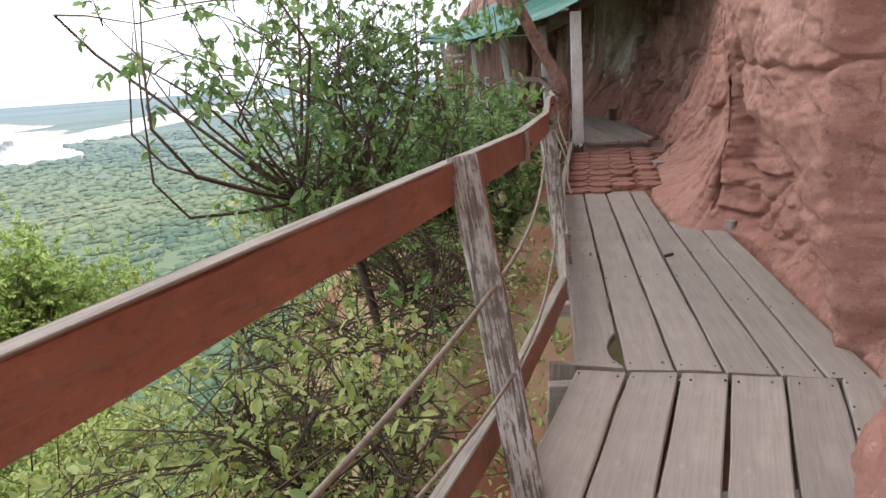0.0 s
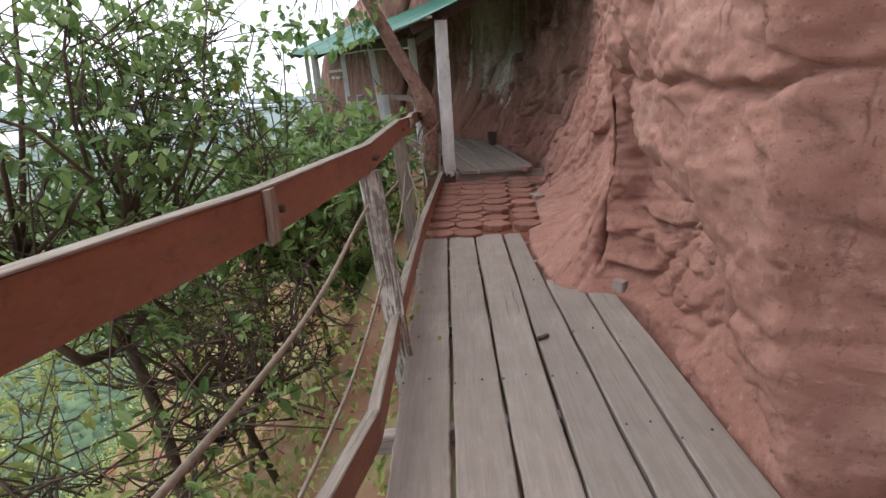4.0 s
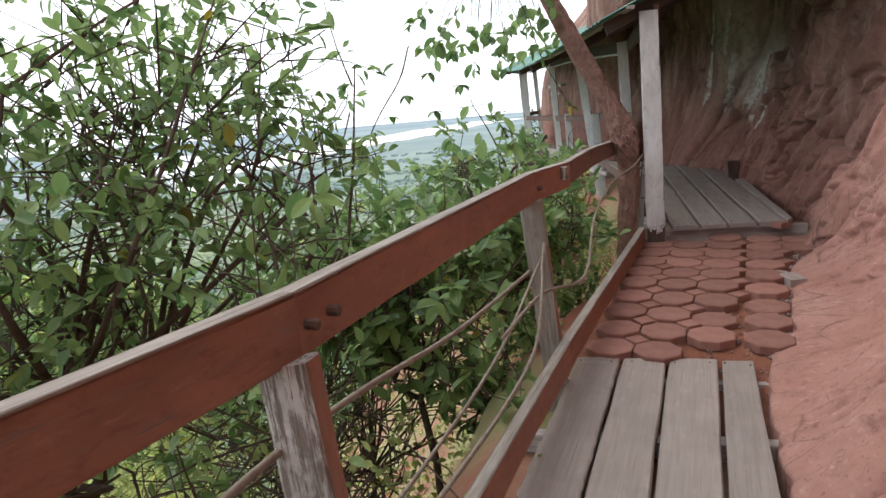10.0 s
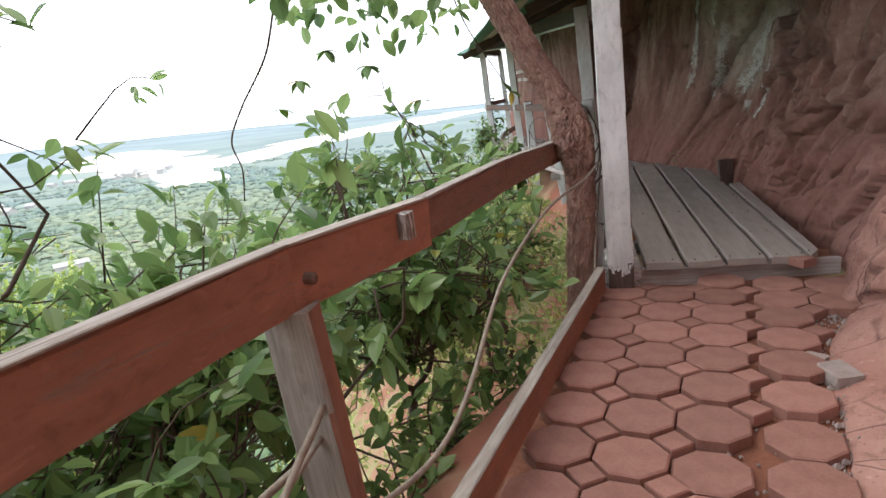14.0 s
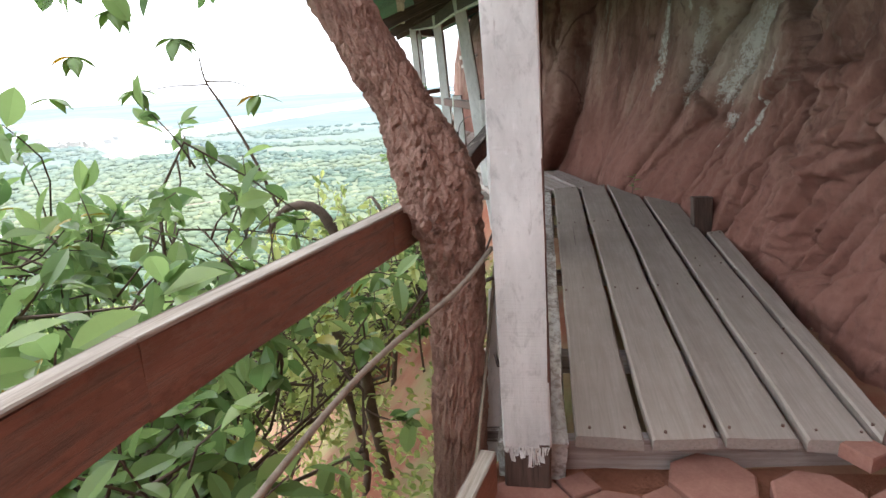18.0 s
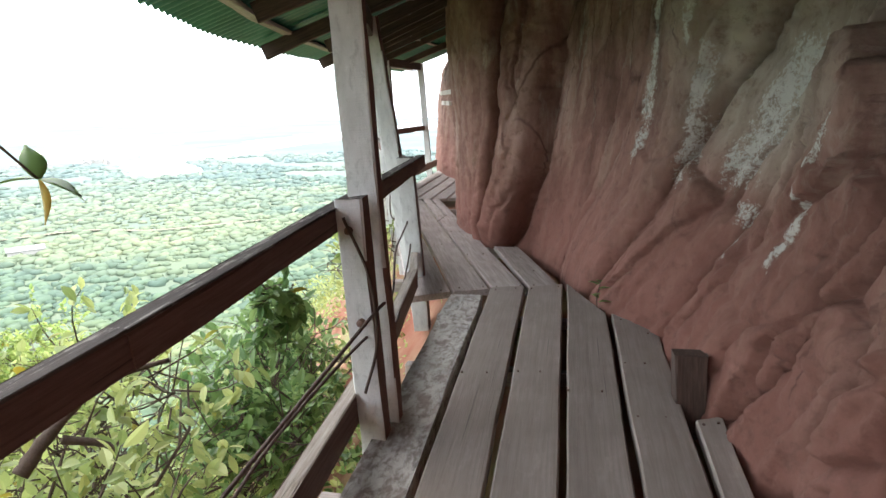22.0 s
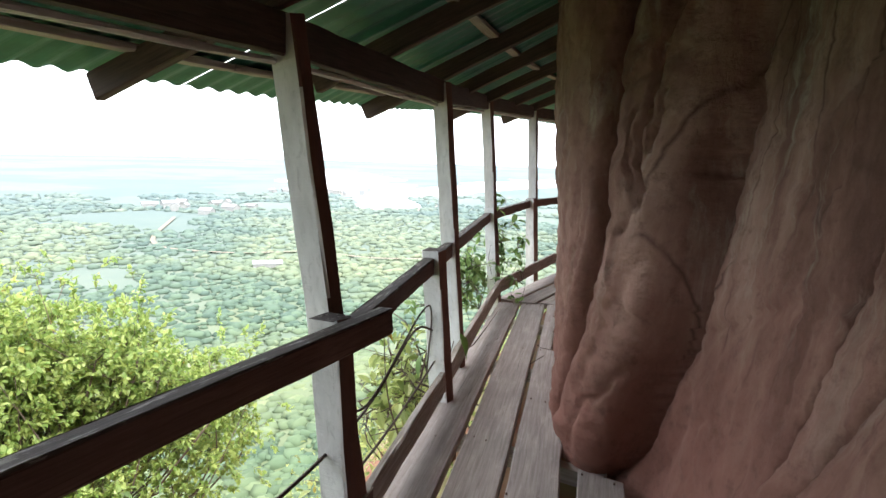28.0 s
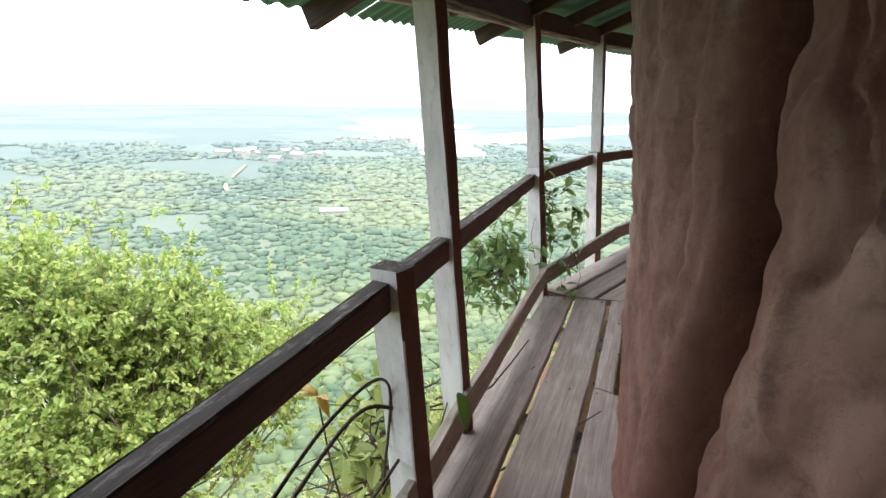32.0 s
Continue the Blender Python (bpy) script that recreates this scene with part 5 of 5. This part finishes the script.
    ico = np.array([(-1, t, 0), (1, t, 0), (-1, -t, 0), (1, -t, 0), (0, -1, t), (0, 1, t), (0, -1, -t), (0, 1, -t), (t, 0, -1), (t, 0, 1), (-t, 0, -1), (-t, 0, 1)]) / 1.9
    tri = np.array([(0, 11, 5), (0, 5, 1), (0, 1, 7), (0, 7, 10), (0, 10, 11), (1, 5, 9), (5, 11, 4), (11, 10, 2), (10, 7, 6), (7, 1, 8), (3, 9, 4), (3, 4, 2), (3, 2, 6), (3, 6, 8), (3, 8, 9), (4, 9, 5), (2, 4, 11), (6, 2, 10), (8, 6, 7), (9, 8, 1)])
    vs, fs = [], []
    while len(vs) < 38000:
        r = 42 + 1020 * rng.random() ** 1.8
        a = rng.uniform(-0.35, 2.2)
        x, y = -r * math.sin(a), r * math.cos(a) + 10
        if noise.noise(Vector((x * 0.006, y * 0.012, 3))) < (-0.13 if r > 700 else -0.32 if r > 230 else -2) or lake_depth(x, y) > -0.05:
            continue
        s = rng.uniform(0.45, 1.1) ** 1.5 * 1.15 * (1.3 + 0.0034 * r)
        vs.append(ico * (s * rng.uniform(0.6, 1.4, (12, 3))) * [1.3, 1.3, 0.6] + [x, y, ground_z(x, y) + 0.15 * s])
        fs.append(tri + 12 * (len(vs) - 1))
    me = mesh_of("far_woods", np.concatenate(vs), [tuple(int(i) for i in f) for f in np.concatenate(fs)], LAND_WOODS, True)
    tagged(new("far_woods", me), "hazy stands of green trees covering the plain", "forest", kind="stuff")


def lake_depth(x, y):
    """Above 0 inside the lake."""
    p = Vector((x, y))
    best = -9
    for ax, ay, bx, by, w in ((-500, 700, -760, 980, 60), (-760, 980, -1500, 1700, 130), (-640, 930, -660, 1700, 90), (-660, 1500, -500, 2600, 150)):
        a, b = Vector((ax, ay)), Vector((bx, by))
        f = max(0, min(1, (p - a).dot(b - a) / (b - a).length_squared))
        best = max(best, 1 - (p - a.lerp(b, f)).length / (w * (0.8 + 0.5 * noise.noise(Vector((x * 0.006, y * 0.006, 9))))))
    return best


def woods_material():
    m, n, l, b = shader("far_tree_tops", 0.95, 0.1)
    g = n.new("ShaderNodeNewGeometry")
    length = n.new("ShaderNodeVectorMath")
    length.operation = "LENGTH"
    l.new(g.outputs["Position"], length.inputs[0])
    stand = noisy(n, l, world_coords(n, l, (1, 1.6, 0)), 0.0045, 3, 0.5)
    old = ramp(n, l, g.outputs["Random Per Island"], (0.0, (0.045, 0.08, 0.04)), (1.0, (0.10, 0.15, 0.07)))
    young = ramp(n, l, g.outputs["Random Per Island"], (0.0, (0.12, 0.15, 0.06)), (0.7, (0.16, 0.19, 0.075)), (1.0, (0.22, 0.235, 0.10)))
    col = blend(n, l, ramp(n, l, stand, (0.44, 0.0), (0.54, 1.0)), old, young)
    # tree colour tinted by distance to stand in for haze, as on the land
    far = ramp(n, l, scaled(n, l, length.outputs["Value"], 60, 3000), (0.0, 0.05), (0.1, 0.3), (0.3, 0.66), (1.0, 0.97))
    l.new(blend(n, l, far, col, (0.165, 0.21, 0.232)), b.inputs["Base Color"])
    return m


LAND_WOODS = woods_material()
far_woods()


def lake():
    m, n, l, b = shader("pale_lake_water", 0.12, 0.5)
    b.inputs["Base Color"].default_value = (0.5, 0.55, 0.58, 1)
    sand = mottled("lake_sand", (0.42, 0.33, 0.27), (0.6, 0.52, 0.46), 0.05)
    for name, level, z, mat, label in (("lake_shore", -0.16, 0.25, sand, "pale sandy shore of the lake"), ("water", 0.0, 0.5, m, "pale calm lake far out on the plain")):
        xs, ys = np.arange(-1900, -330, 16.0), np.arange(600, 2700, 16.0)
        index, vs, fs = {}, [], []
        for x in xs:
            for y in ys:
                if lake_depth(x, y) > level:
                    ids = []
                    for c in ((x, y), (x + 16, y), (x + 16, y + 16), (x, y + 16)):
                        if c not in index:
                            index[c] = len(vs)
                            vs.append((c[0], c[1], PLAIN + z))
                        ids.append(index[c])
                    fs.append(tuple(ids))
        tagged(new(name, mesh_of(name, vs, fs, mat)), label, "lake", kind="structure")


lake()

# ---- the leaning tree at the platform ----
def leaning_tree():
    ob = thing("tree", (1.80, 8.7, -0.75), "leaning tree with rough furrowed red-brown bark beside the railing", "tree")
    path = spline([(1.84, 8.66, -0.9), (1.85, 8.64, 0.0), (1.87, 8.62, 0.5), (1.87, 8.62, 0.8), (1.83, 8.62, 1.04), (1.74, 8.62, 1.27), (1.63, 8.62, 1.47), (1.49, 8.62, 1.74), (1.32, 8.62, 2.08), (1.12, 8.62, 2.5), (0.85, 8.62, 3.2)], 230)
    radii = [float(np.interp(k / 229, (0, 0.2, 0.3, 0.39, 0.44, 0.5, 0.7, 1), (0.11, 0.088, 0.095, 0.132, 0.12, 0.088, 0.082, 0.065))) for k in range(230)]
    sides = 84
    vs, fs = tube(path, radii, sides)
    k, j = np.divmod(np.arange(len(vs)), sides)
    u, w = j * 26.0 / sides, k * 0.26
    u2 = u + 0.5 * waves(u * 0.6, w * 0.5, 41, 2)
    plate, gap = facets(u2, w * 0.55, 42)
    plate2, gap2 = facets(u2 * 2.1, w * 1.6, 43)
    seam = np.minimum(1, np.minimum(j, sides - j) / 4.0)
    knot = waves(np.cos(j * 2 * np.pi / sides) * 1.2 + 5, w * 0.12 + np.sin(j * 2 * np.pi / sides), 44, 2)
    grow_out = 0.93 + seam * (0.05 * plate + 0.12 * np.clip(gap * 1.3, 0, 1) ** 0.7 + 0.035 * plate2 + 0.04 * gap2 - 0.06) + 0.09 * knot
    out = [path[int(a)] + (v - path[int(a)]) * float(g) for a, v, g in zip(k, vs, grow_out)]
    put("trunk", mesh_of("trunk", out, fs, BARK), ob)
    rng = np.random.default_rng(31)
    wv, wf, places = [], [], []
    for k in range(34):
        c = Vector((0.80, 8.5, 1.98)) + Vector(rng.normal(0, 1, 3) * [0.30, 0.40, 0.16])
        a = Vector((0.78, 8.42, 2.75)).lerp(c, 0.5) + Vector((0, 0, 0.15))
        v, f = tube(spline([a, (a + c) / 2 + Vector(rng.normal(0, 0.06, 3)), c], 5), np.linspace(0.006, 0.002, 5), 4)
        wf.extend(tuple(len(wv) + i for i in g) for g in f)
        wv.extend(v)
        for _ in range(5):
            places.append((c + Vector(rng.normal(0, 0.035, 3)), Vector(rng.normal(0, 0.7, 3)) + Vector((0, 0, -0.6))))
    for k in range(5):
        a = Vector((0.8, 8.42, 2.7))
        c = Vector((0.5 + 0.2 * k, 8.1 + 0.15 * k, 2.3))
        v, f = tube(spline([a, (a + c) / 2 + Vector((0, 0, 0.2)), c], 6), np.linspace(0.018, 0.007, 6), 6)
        wf.extend(tuple(len(wv) + i for i in g) for g in f)
        wv.extend(v)
    put("stem", mesh_of("stem", wv, wf, TWIG, True), ob)
    v, f = leaf_block(places, 0.115, 0.62, rng, 0.6, True)
    put("foliage", mesh_of("foliage", v, f, LEAF), ob)


leaning_tree()


# ---- ropes and wires ----
def rope(name, points, r, mat, label, category="rope"):
    vs, fs = tube(spline(points, 12 * len(points)), [r] * (12 * len(points)), 7, 0.06, 5)
    tagged(new(name, mesh_of(name, vs, fs, mat, True)), label, category)


rope("rope", [(-0.62, -1.05, 0.42), (0.0, 0.1, 0.50), (0.53, 1.06, 0.70), (0.82, 2.4, 0.66), (1.03, 3.72, 0.74), (1.15, 4.8, 0.60), (1.30, 5.80, 0.55)], 0.0095, ROPE, "old twisted rope tied from post to post")
rope("rope", [(-0.60, -1.0, 0.20), (0.0, 0.1, 0.22), (0.58, 1.02, 0.38), (0.9, 2.4, 0.33), (1.10, 3.70, 0.40), (1.25, 4.9, 0.42), (1.36, 5.80, 0.62)], 0.007, ROPE, "thin rope running low along the railing posts")
rope("rope", [(1.335, 5.86, 0.72), (1.375, 5.80, 0.70), (1.385, 5.60, 0.64), (1.40, 5.40, 0.56), (1.40, 5.05, 0.43), (1.33, 4.6, 0.38), (1.22, 3.72, 0.45)], 0.008, ROPE, "pale rope hanging in a slack loop from the railing post")
rope("cable", [(1.30, 4.88, 0.54), (1.40, 5.45, 0.54), (1.56, 6.10, 0.44), (1.60, 7.0, 0.60), (1.72, 7.9, 0.70), (1.90, 8.42, 0.76), (1.99, 8.60, 0.84)], 0.008, ROPE, "grey cable looped from railing post to shelter post", "cable")
rope("cable", [(2.02, 8.62, 0.98), (1.985, 8.66, 0.70), (1.955, 8.60, 0.42), (1.93, 8.45, 0.16)], 0.006, ROPE, "thin cable hanging down beside the shelter post", "cable")
rope("cable", [(2.0, 8.58, 0.75), (1.82, 9.5, 0.44), (1.84, 10.2, 0.50), (2.0, 10.87, 0.72), (1.88, 11.5, 0.60), (1.70, 12.2, 0.64), (1.55, 12.9, 0.60), (1.46, 13.36, 0.62), (1.15, 14.0, 0.52), (0.97, 14.6, 0.66), (0.96, 14.84, 0.60)], 0.007, BEAM, "dark cable slung between the railing posts", "cable")
rope("cable", [(2.0, 8.58, 0.45), (1.80, 9.7, 0.30), (1.82, 10.3, 0.46), (1.96, 10.87, 0.62), (1.86, 11.6, 0.42), (1.72, 12.2, 0.36), (1.48, 13.37, 0.45), (1.15, 14.2, 0.35), (0.96, 14.86, 0.42)], 0.006, BEAM, "second dark cable below the first", "cable")
rope("cable", [(1.90, 10.87, 1.08), (1.99, 10.86, 0.86), (2.0, 10.88, 0.60), (1.95, 10.86, 0.40)], 0.006, BEAM, "dark cable wound round the white post", "cable")
rope("cable", [(1.50, 13.25, 0.86), (1.40, 13.6, 0.66), (1.20, 14.3, 0.86), (0.98, 14.76, 0.72), (0.94, 14.78, 0.34)], 0.005, BEAM, "thin dark wire knotted between two posts", "cable")


# ---- small fittings ----
IRON = mottled("rusty_iron", (0.07, 0.04, 0.03), (0.18, 0.11, 0.085), 40, 0.6)
CHALK = mottled("faded_white_paint", (0.42, 0.37, 0.33), (0.62, 0.58, 0.54), 30)


def disc(at, r, lift, sides=7):
    ring = [(at[0] + r * math.cos(2 * math.pi * k / sides), at[1] + r * math.sin(2 * math.pi * k / sides)) for k in range(sides)]
    vs = [(x, y, at[2] - 0.004) for x, y in ring] + [(x, y, at[2] + lift) for x, y in ring]
    fs = [tuple(range(sides, 2 * sides))] + [(k, (k + 1) % sides, (k + 1) % sides + sides, k + sides) for k in range(sides)]
    return vs, fs


def nails():
    rnd = random.Random(77)
    for deck, low, high in ((deck_1, -9, 1.9), (deck_2, 1.9, 7), (deck_3, 7, 13.02), (deck_4, 13.02, 17.8), (deck_5, 17.8, 30)):
        vs, fs = [], []
        for x, y, z in NAILS:
            if low <= y < high:
                v, f = disc((x + rnd.uniform(-0.02, 0.02), y + rnd.uniform(-0.02, 0.02), z + 0.002), rnd.uniform(0.004, 0.0065), 0.004)
                fs += [tuple(len(vs) + i for i in g) for g in f]
                vs += v
        if vs:
            tagged(put("nails", mesh_of("nails", vs, fs, IRON), deck), "rusty nail heads", kind="stuff")


nails()
timber("batten", (0.771, 2.284, 1.10), (0.775, 2.284, 0.945), 0.06, 0.022, RAIL_TOP, rail_1, (0.2, 1, 0), "short batten nailed over the joint")
timber("batten", (1.455, 6.27, 1.025), (1.458, 6.275, 0.955), 0.035, 0.052, FLAKED, rail_1, (0.2, 1, 0))
timber("splice_board", (0.86, 1.97, -0.62), (0.895, 1.99, -0.07), 0.14, 0.035, RAIL_TOP, deck_2, (1, -0.1, 0), "dark upright board at the deck joint")
timber("peg", (1.93, 3.70, -0.075), (2.0, 3.73, -0.072), 0.022, 0.02, BEAM, deck_2, None, "dark wooden peg between planks")
for x, y, z in ((1.075, 3.83, 0.985), (1.085, 3.92, 0.985), (1.345, 5.86, 0.97), (0.77, 2.36, 1.03), (0.44, 1.22, 1.06)):
    a = Vector((x + 0.012, y, z))
    me = mesh_of("bolt", *tube([a - Vector((0.02, 0, 0)), a + Vector((0.018, -0.005, 0)), a + Vector((0.022, -0.005, 0))], [0.014, 0.014, 0.008], 8), IRON)
    put("bolt", me, rail_1, None, "rusty round bolt head")


for x, y, z in ((1.915, 10.885, 1.03), (1.945, 10.875, 0.68)):
    a = Vector((x, y, z))
    put("bolt", mesh_of("bolt", *tube([a + Vector((0, 0.02, 0)), a - Vector((0, 0.016, 0)), a - Vector((0, 0.02, 0))], [0.015, 0.015, 0.008], 8), IRON), rail_2, None, "rusty round bolt head")


def big_leaf(name, at, ahead, length, width, mat, label, owner=None):
    ahead = Vector(ahead).normalized()
    side = ahead.cross(Vector((0, 0, 1))).normalized()
    up = side.cross(ahead)
    vs, fs = [], []
    for k in range(9):
        f = k / 8
        w = width * math.sin(math.pi * min(0.97, 0.04 + f) ** 0.85) * 0.5
        c = Vector(at) + ahead * length * f - up * 0.25 * length * f * f
        vs += [c - side * w + up * 0.2 * w, c, c + side * w + up * 0.2 * w]
    for k in range(8):
        a = 3 * k
        fs += [(a, a + 1, a + 4, a + 3), (a + 1, a + 2, a + 5, a + 4)]
    ob = put(name, mesh_of(name, vs, fs, mat, True), owner or sprig)
    ob.modifiers.new("thick", "SOLIDIFY").thickness = 0.001


sprig = thing("plant", (0.72, 15.05, -0.6), "vine with one large dark leaf and yellow lobed leaves", "plant")
YELLOW = leafy("yellow_leaves", (0.50, 0.36, 0.05), (0.62, 0.45, 0.10), 0.02)
for points in (((0.72, 15.05, -0.6), (0.80, 15.2, 0.1), (0.86, 15.25, 0.42)), ((0.72, 15.05, -0.6), (0.55, 14.95, 0.0), (0.62, 14.78, 0.55))):
    put("stem", mesh_of("stem", *tube(spline(points, 14), np.linspace(0.007, 0.003, 14), 6), TWIG, True), sprig)
big_leaf("leaf", (0.90, 15.26, 0.47), (0.35, 0.05, -0.6), 0.17, 0.10, LEAF, "")
big_leaf("leaf", (0.66, 15.16, 0.30), (-0.1, -0.2, -0.6), 0.16, 0.07, LEAF, "")
for k in range(5):
    a = -1.1 + 0.55 * k
    big_leaf("leaf", (0.62, 14.78, 0.56), (math.sin(a) - 0.4, -0.3 + 0.3 * math.cos(a), 0.15 * math.cos(2 * a)), 0.11, 0.04, YELLOW, "")


sprout = thing("plant", (2.88, 12.57, 0.2), "small green sprout growing at the foot of the rock", "plant")
put("stem", mesh_of("stem", *tube(spline(((2.88, 12.57, 0.16), (2.87, 12.56, 0.28), (2.89, 12.55, 0.40)), 10), np.linspace(0.004, 0.002, 10), 6), TWIG, True), sprout)
for k in range(6):
    a = 2.2 * k
    big_leaf("leaf", (2.88, 12.56, 0.26 + 0.028 * k), (math.cos(a), math.sin(a), 0.3), 0.075, 0.035, LEAF, "", sprout)


# ---- far out on the plain ----
ROOFING = mottled("pale_roof_sheet", (0.22, 0.22, 0.22), (0.34, 0.34, 0.34), 0.8)
PLASTER = mottled("white_plaster_wall", (0.24, 0.24, 0.23), (0.36, 0.36, 0.35), 0.6)
DUST = mottled("dry_dirt_road", (0.17, 0.15, 0.115), (0.25, 0.22, 0.17), 0.08)


def house(name, x, y, long, wide, high, turn, label):
    ob = thing(name, (x, y, PLAIN), label, "house", "houses on the plain")
    a, b = long / 2, wide / 2
    m = pose(x, y, PLAIN, 0, 0, turn)
    wall = [(sx * a, sy * b, z) for z in (-0.5, high) for sx, sy in ((-1, -1), (1, -1), (1, 1), (-1, 1))] + [(-a, 0, high + 0.3 * wide), (a, 0, high + 0.3 * wide)]
    put("wall", mesh_of("wall", wall, [(0, 1, 5, 4), (1, 2, 6, 9, 5), (2, 3, 7, 6), (3, 0, 4, 8, 7)], PLASTER), ob, m)
    e = 0.4
    roof = []
    for lift in (0.05, 0.25):
        roof += [(-a - e, -b - e, high - 0.2 + lift), (a + e, -b - e, high - 0.2 + lift), (a + e, 0, high + 0.3 * wide + lift), (-a - e, 0, high + 0.3 * wide + lift), (a + e, b + e, high - 0.2 + lift), (-a - e, b + e, high - 0.2 + lift)]
    fs = [(0, 1, 2, 3), (3, 2, 4, 5), (6, 9, 8, 7), (9, 11, 10, 8), (0, 6, 7, 1), (4, 10, 11, 5), (0, 3, 9, 6), (3, 5, 11, 9), (1, 7, 8, 2), (2, 8, 10, 4)]
    put("roof", mesh_of("roof", roof, fs, ROOFING), ob, m)


house("shed", -281, 281, 17, 6, 3.2, 48, "long white shed beside a dirt road far off")
rnd = random.Random(12)
for k in range(26):
    if k < 16:
        x, y = rnd.gauss(-735, 40), rnd.gauss(800, 60)
    else:
        x, y = rnd.gauss(-620, 30), rnd.gauss(500, 26)
    house("house", x, y, rnd.uniform(9, 20), rnd.uniform(7, 10), rnd.uniform(3.5, 7), rnd.uniform(0, 180), "small pale house in a distant village")


def track():
    line = spline([(-200, 385, 0), (-250, 348, 0), (-300, 342, 0), (-345, 300, 0), (-420, 300, 0), (-560, 420, 0)], 60)
    vs, fs = [], []
    for k, p in enumerate(line):
        d = (line[min(k + 1, 59)] - line[max(k - 1, 0)]).normalized()
        for s in (-1.8, 1.8):
            vs.append((p.x - d.y * s, p.y + d.x * s, PLAIN + 1.2))
        if k:
            fs.append((2 * k - 2, 2 * k - 1, 2 * k + 1, 2 * k))
    tagged(new("road", mesh_of("road", vs, fs, DUST)), "pale dirt road crossing the plain", "road", kind="structure")


track()


def writing():
    """Faded lettering on the far rock, too worn to read: plain bars in two rows."""
    ob = thing("painted_writing", (0.33, 21.03, 1.5), "faded white painted writing on the far rock face", "writing")
    a, b = Vector((0.05, 21.72, 0)), Vector((0.60, 20.36, 0))
    d = (b - a).normalized()
    rnd = random.Random(3)
    for z, spans in ((1.72, ((0.1, 0.26), (0.3, 0.38), (0.42, 0.6), (0.65, 0.85))), (1.52, ((0.2, 0.42), (0.5, 0.75)))):
        for f, g in spans:
            p, q = a.lerp(b, f), a.lerp(b, g)
            up = Vector((0, 0, z + rnd.uniform(-0.01, 0.01)))
            put("bar", beam_mesh("bar", (q - p).length, 0.16, 0.075, CHALK), ob, along(p + up, q + up, (d.y, -d.x, 0)))


writing()


def twisted_branch():
    """A gnarled bare branch behind the railing, and twigs of broad leaves above it."""
    ob = thing("branch", (1.1, 10.1, -0.9), "gnarled bare brown branch twisting up behind the handrail", "branch")
    for points, r0, r1 in (
        (((1.13, 10.05, -1.1), (1.06, 10.05, -0.66), (1.02, 10.05, -0.29), (0.84, 10.05, -0.09), (0.67, 10.05, 0.03), (0.74, 10.05, 0.27), (0.94, 10.05, 0.35)), 0.034, 0.045),
        (((0.97, 10.1, 0.39), (0.84, 10.1, 0.65), (0.65, 10.1, 0.67), (0.51, 10.1, 0.53)), 0.036, 0.016),
        (((1.08, 10.16, 0.40), (1.10, 10.24, 0.47), (1.14, 10.38, 0.56), (1.18, 10.47, 0.59), (1.30, 10.62, 0.60)), 0.026, 0.008),
        (((1.13, 10.28, 0.46), (1.23, 10.36, 0.40), (1.21, 10.35, 0.33)), 0.015, 0.007),
        (((1.14, 10.38, 0.56), (1.06, 10.45, 0.65), (0.99, 10.55, 0.63)), 0.013, 0.005),
        (((0.47, 10.35, 0.63), (0.33, 10.35, 0.99), (0.2, 10.35, 1.25), (0.11, 10.35, 1.41), (0.09, 10.35, 1.55)), 0.011, 0.004),
        (((0.11, 10.35, 1.41), (0.31, 10.35, 1.39), (0.45, 10.35, 1.31)), 0.005, 0.002),
        (((0.11, 10.35, 1.39), (-0.14, 10.35, 1.39), (-0.37, 10.35, 1.36)), 0.005, 0.002),
    ):
        put("limb", mesh_of("limb", *tube(spline(points, 30), np.linspace(r0, r1, 30), 10, 0.13, 6), TWIG, True), ob)
    for at, count in (((-0.01, 10.3, 1.66), 6), ((-0.37, 10.35, 1.38), 5), ((0.43, 10.35, 1.31), 4), ((-0.71, 10.3, 1.6), 4), ((-0.39, 10.3, 1.84), 5), ((-0.93, 10.3, 1.36), 3)):
        for k in range(count):
            a = 2.4 * k + at[0] * 5
            big_leaf("leaf", at, (math.cos(a), 0.5 * math.sin(a), -0.35 + 0.3 * math.sin(2.1 * a)), 0.15, 0.085, YELLOW if k == 3 and count < 5 else LEAF, "", ob)
    vine = thing("vine", (-0.25, 9.1, 2.06), "thin dark woody vine hanging from the tree above", "vine")
    put("stem", mesh_of("stem", *tube(spline(((-0.25, 9.1, 2.06), (-0.38, 9.1, 1.74), (-0.64, 9.1, 1.4), (-0.78, 9.1, 1.15), (-0.73, 9.1, 0.93), (-0.76, 9.1, 0.68)), 30), np.linspace(0.009, 0.006, 30), 7, 0.1, 4), TWIG, True), vine)
    twig = thing("twig", (1.05, 9.9, 1.9), "hanging twig with a few broad green and yellow leaves", "branch")
    put("stem", mesh_of("stem", *tube(spline(((0.95, 9.35, 2.25), (1.02, 9.8, 1.85), (1.18, 10.08, 1.5), (1.28, 10.21, 1.30)), 16), np.linspace(0.008, 0.003, 16), 6), TWIG, True), twig)
    for ahead, mat in (((0.8, 0.5, -0.35), LEAF), ((0.9, 0.1, -0.15), LEAF), ((0.1, 0.2, -1.0), YELLOW), ((-0.9, -0.4, 0.1), LEAF), ((-0.3, 0.2, 0.6), LEAF)):
        big_leaf("leaf", (1.28, 10.21, 1.30), ahead, 0.125, 0.065, mat, "", twig)


twisted_branch()
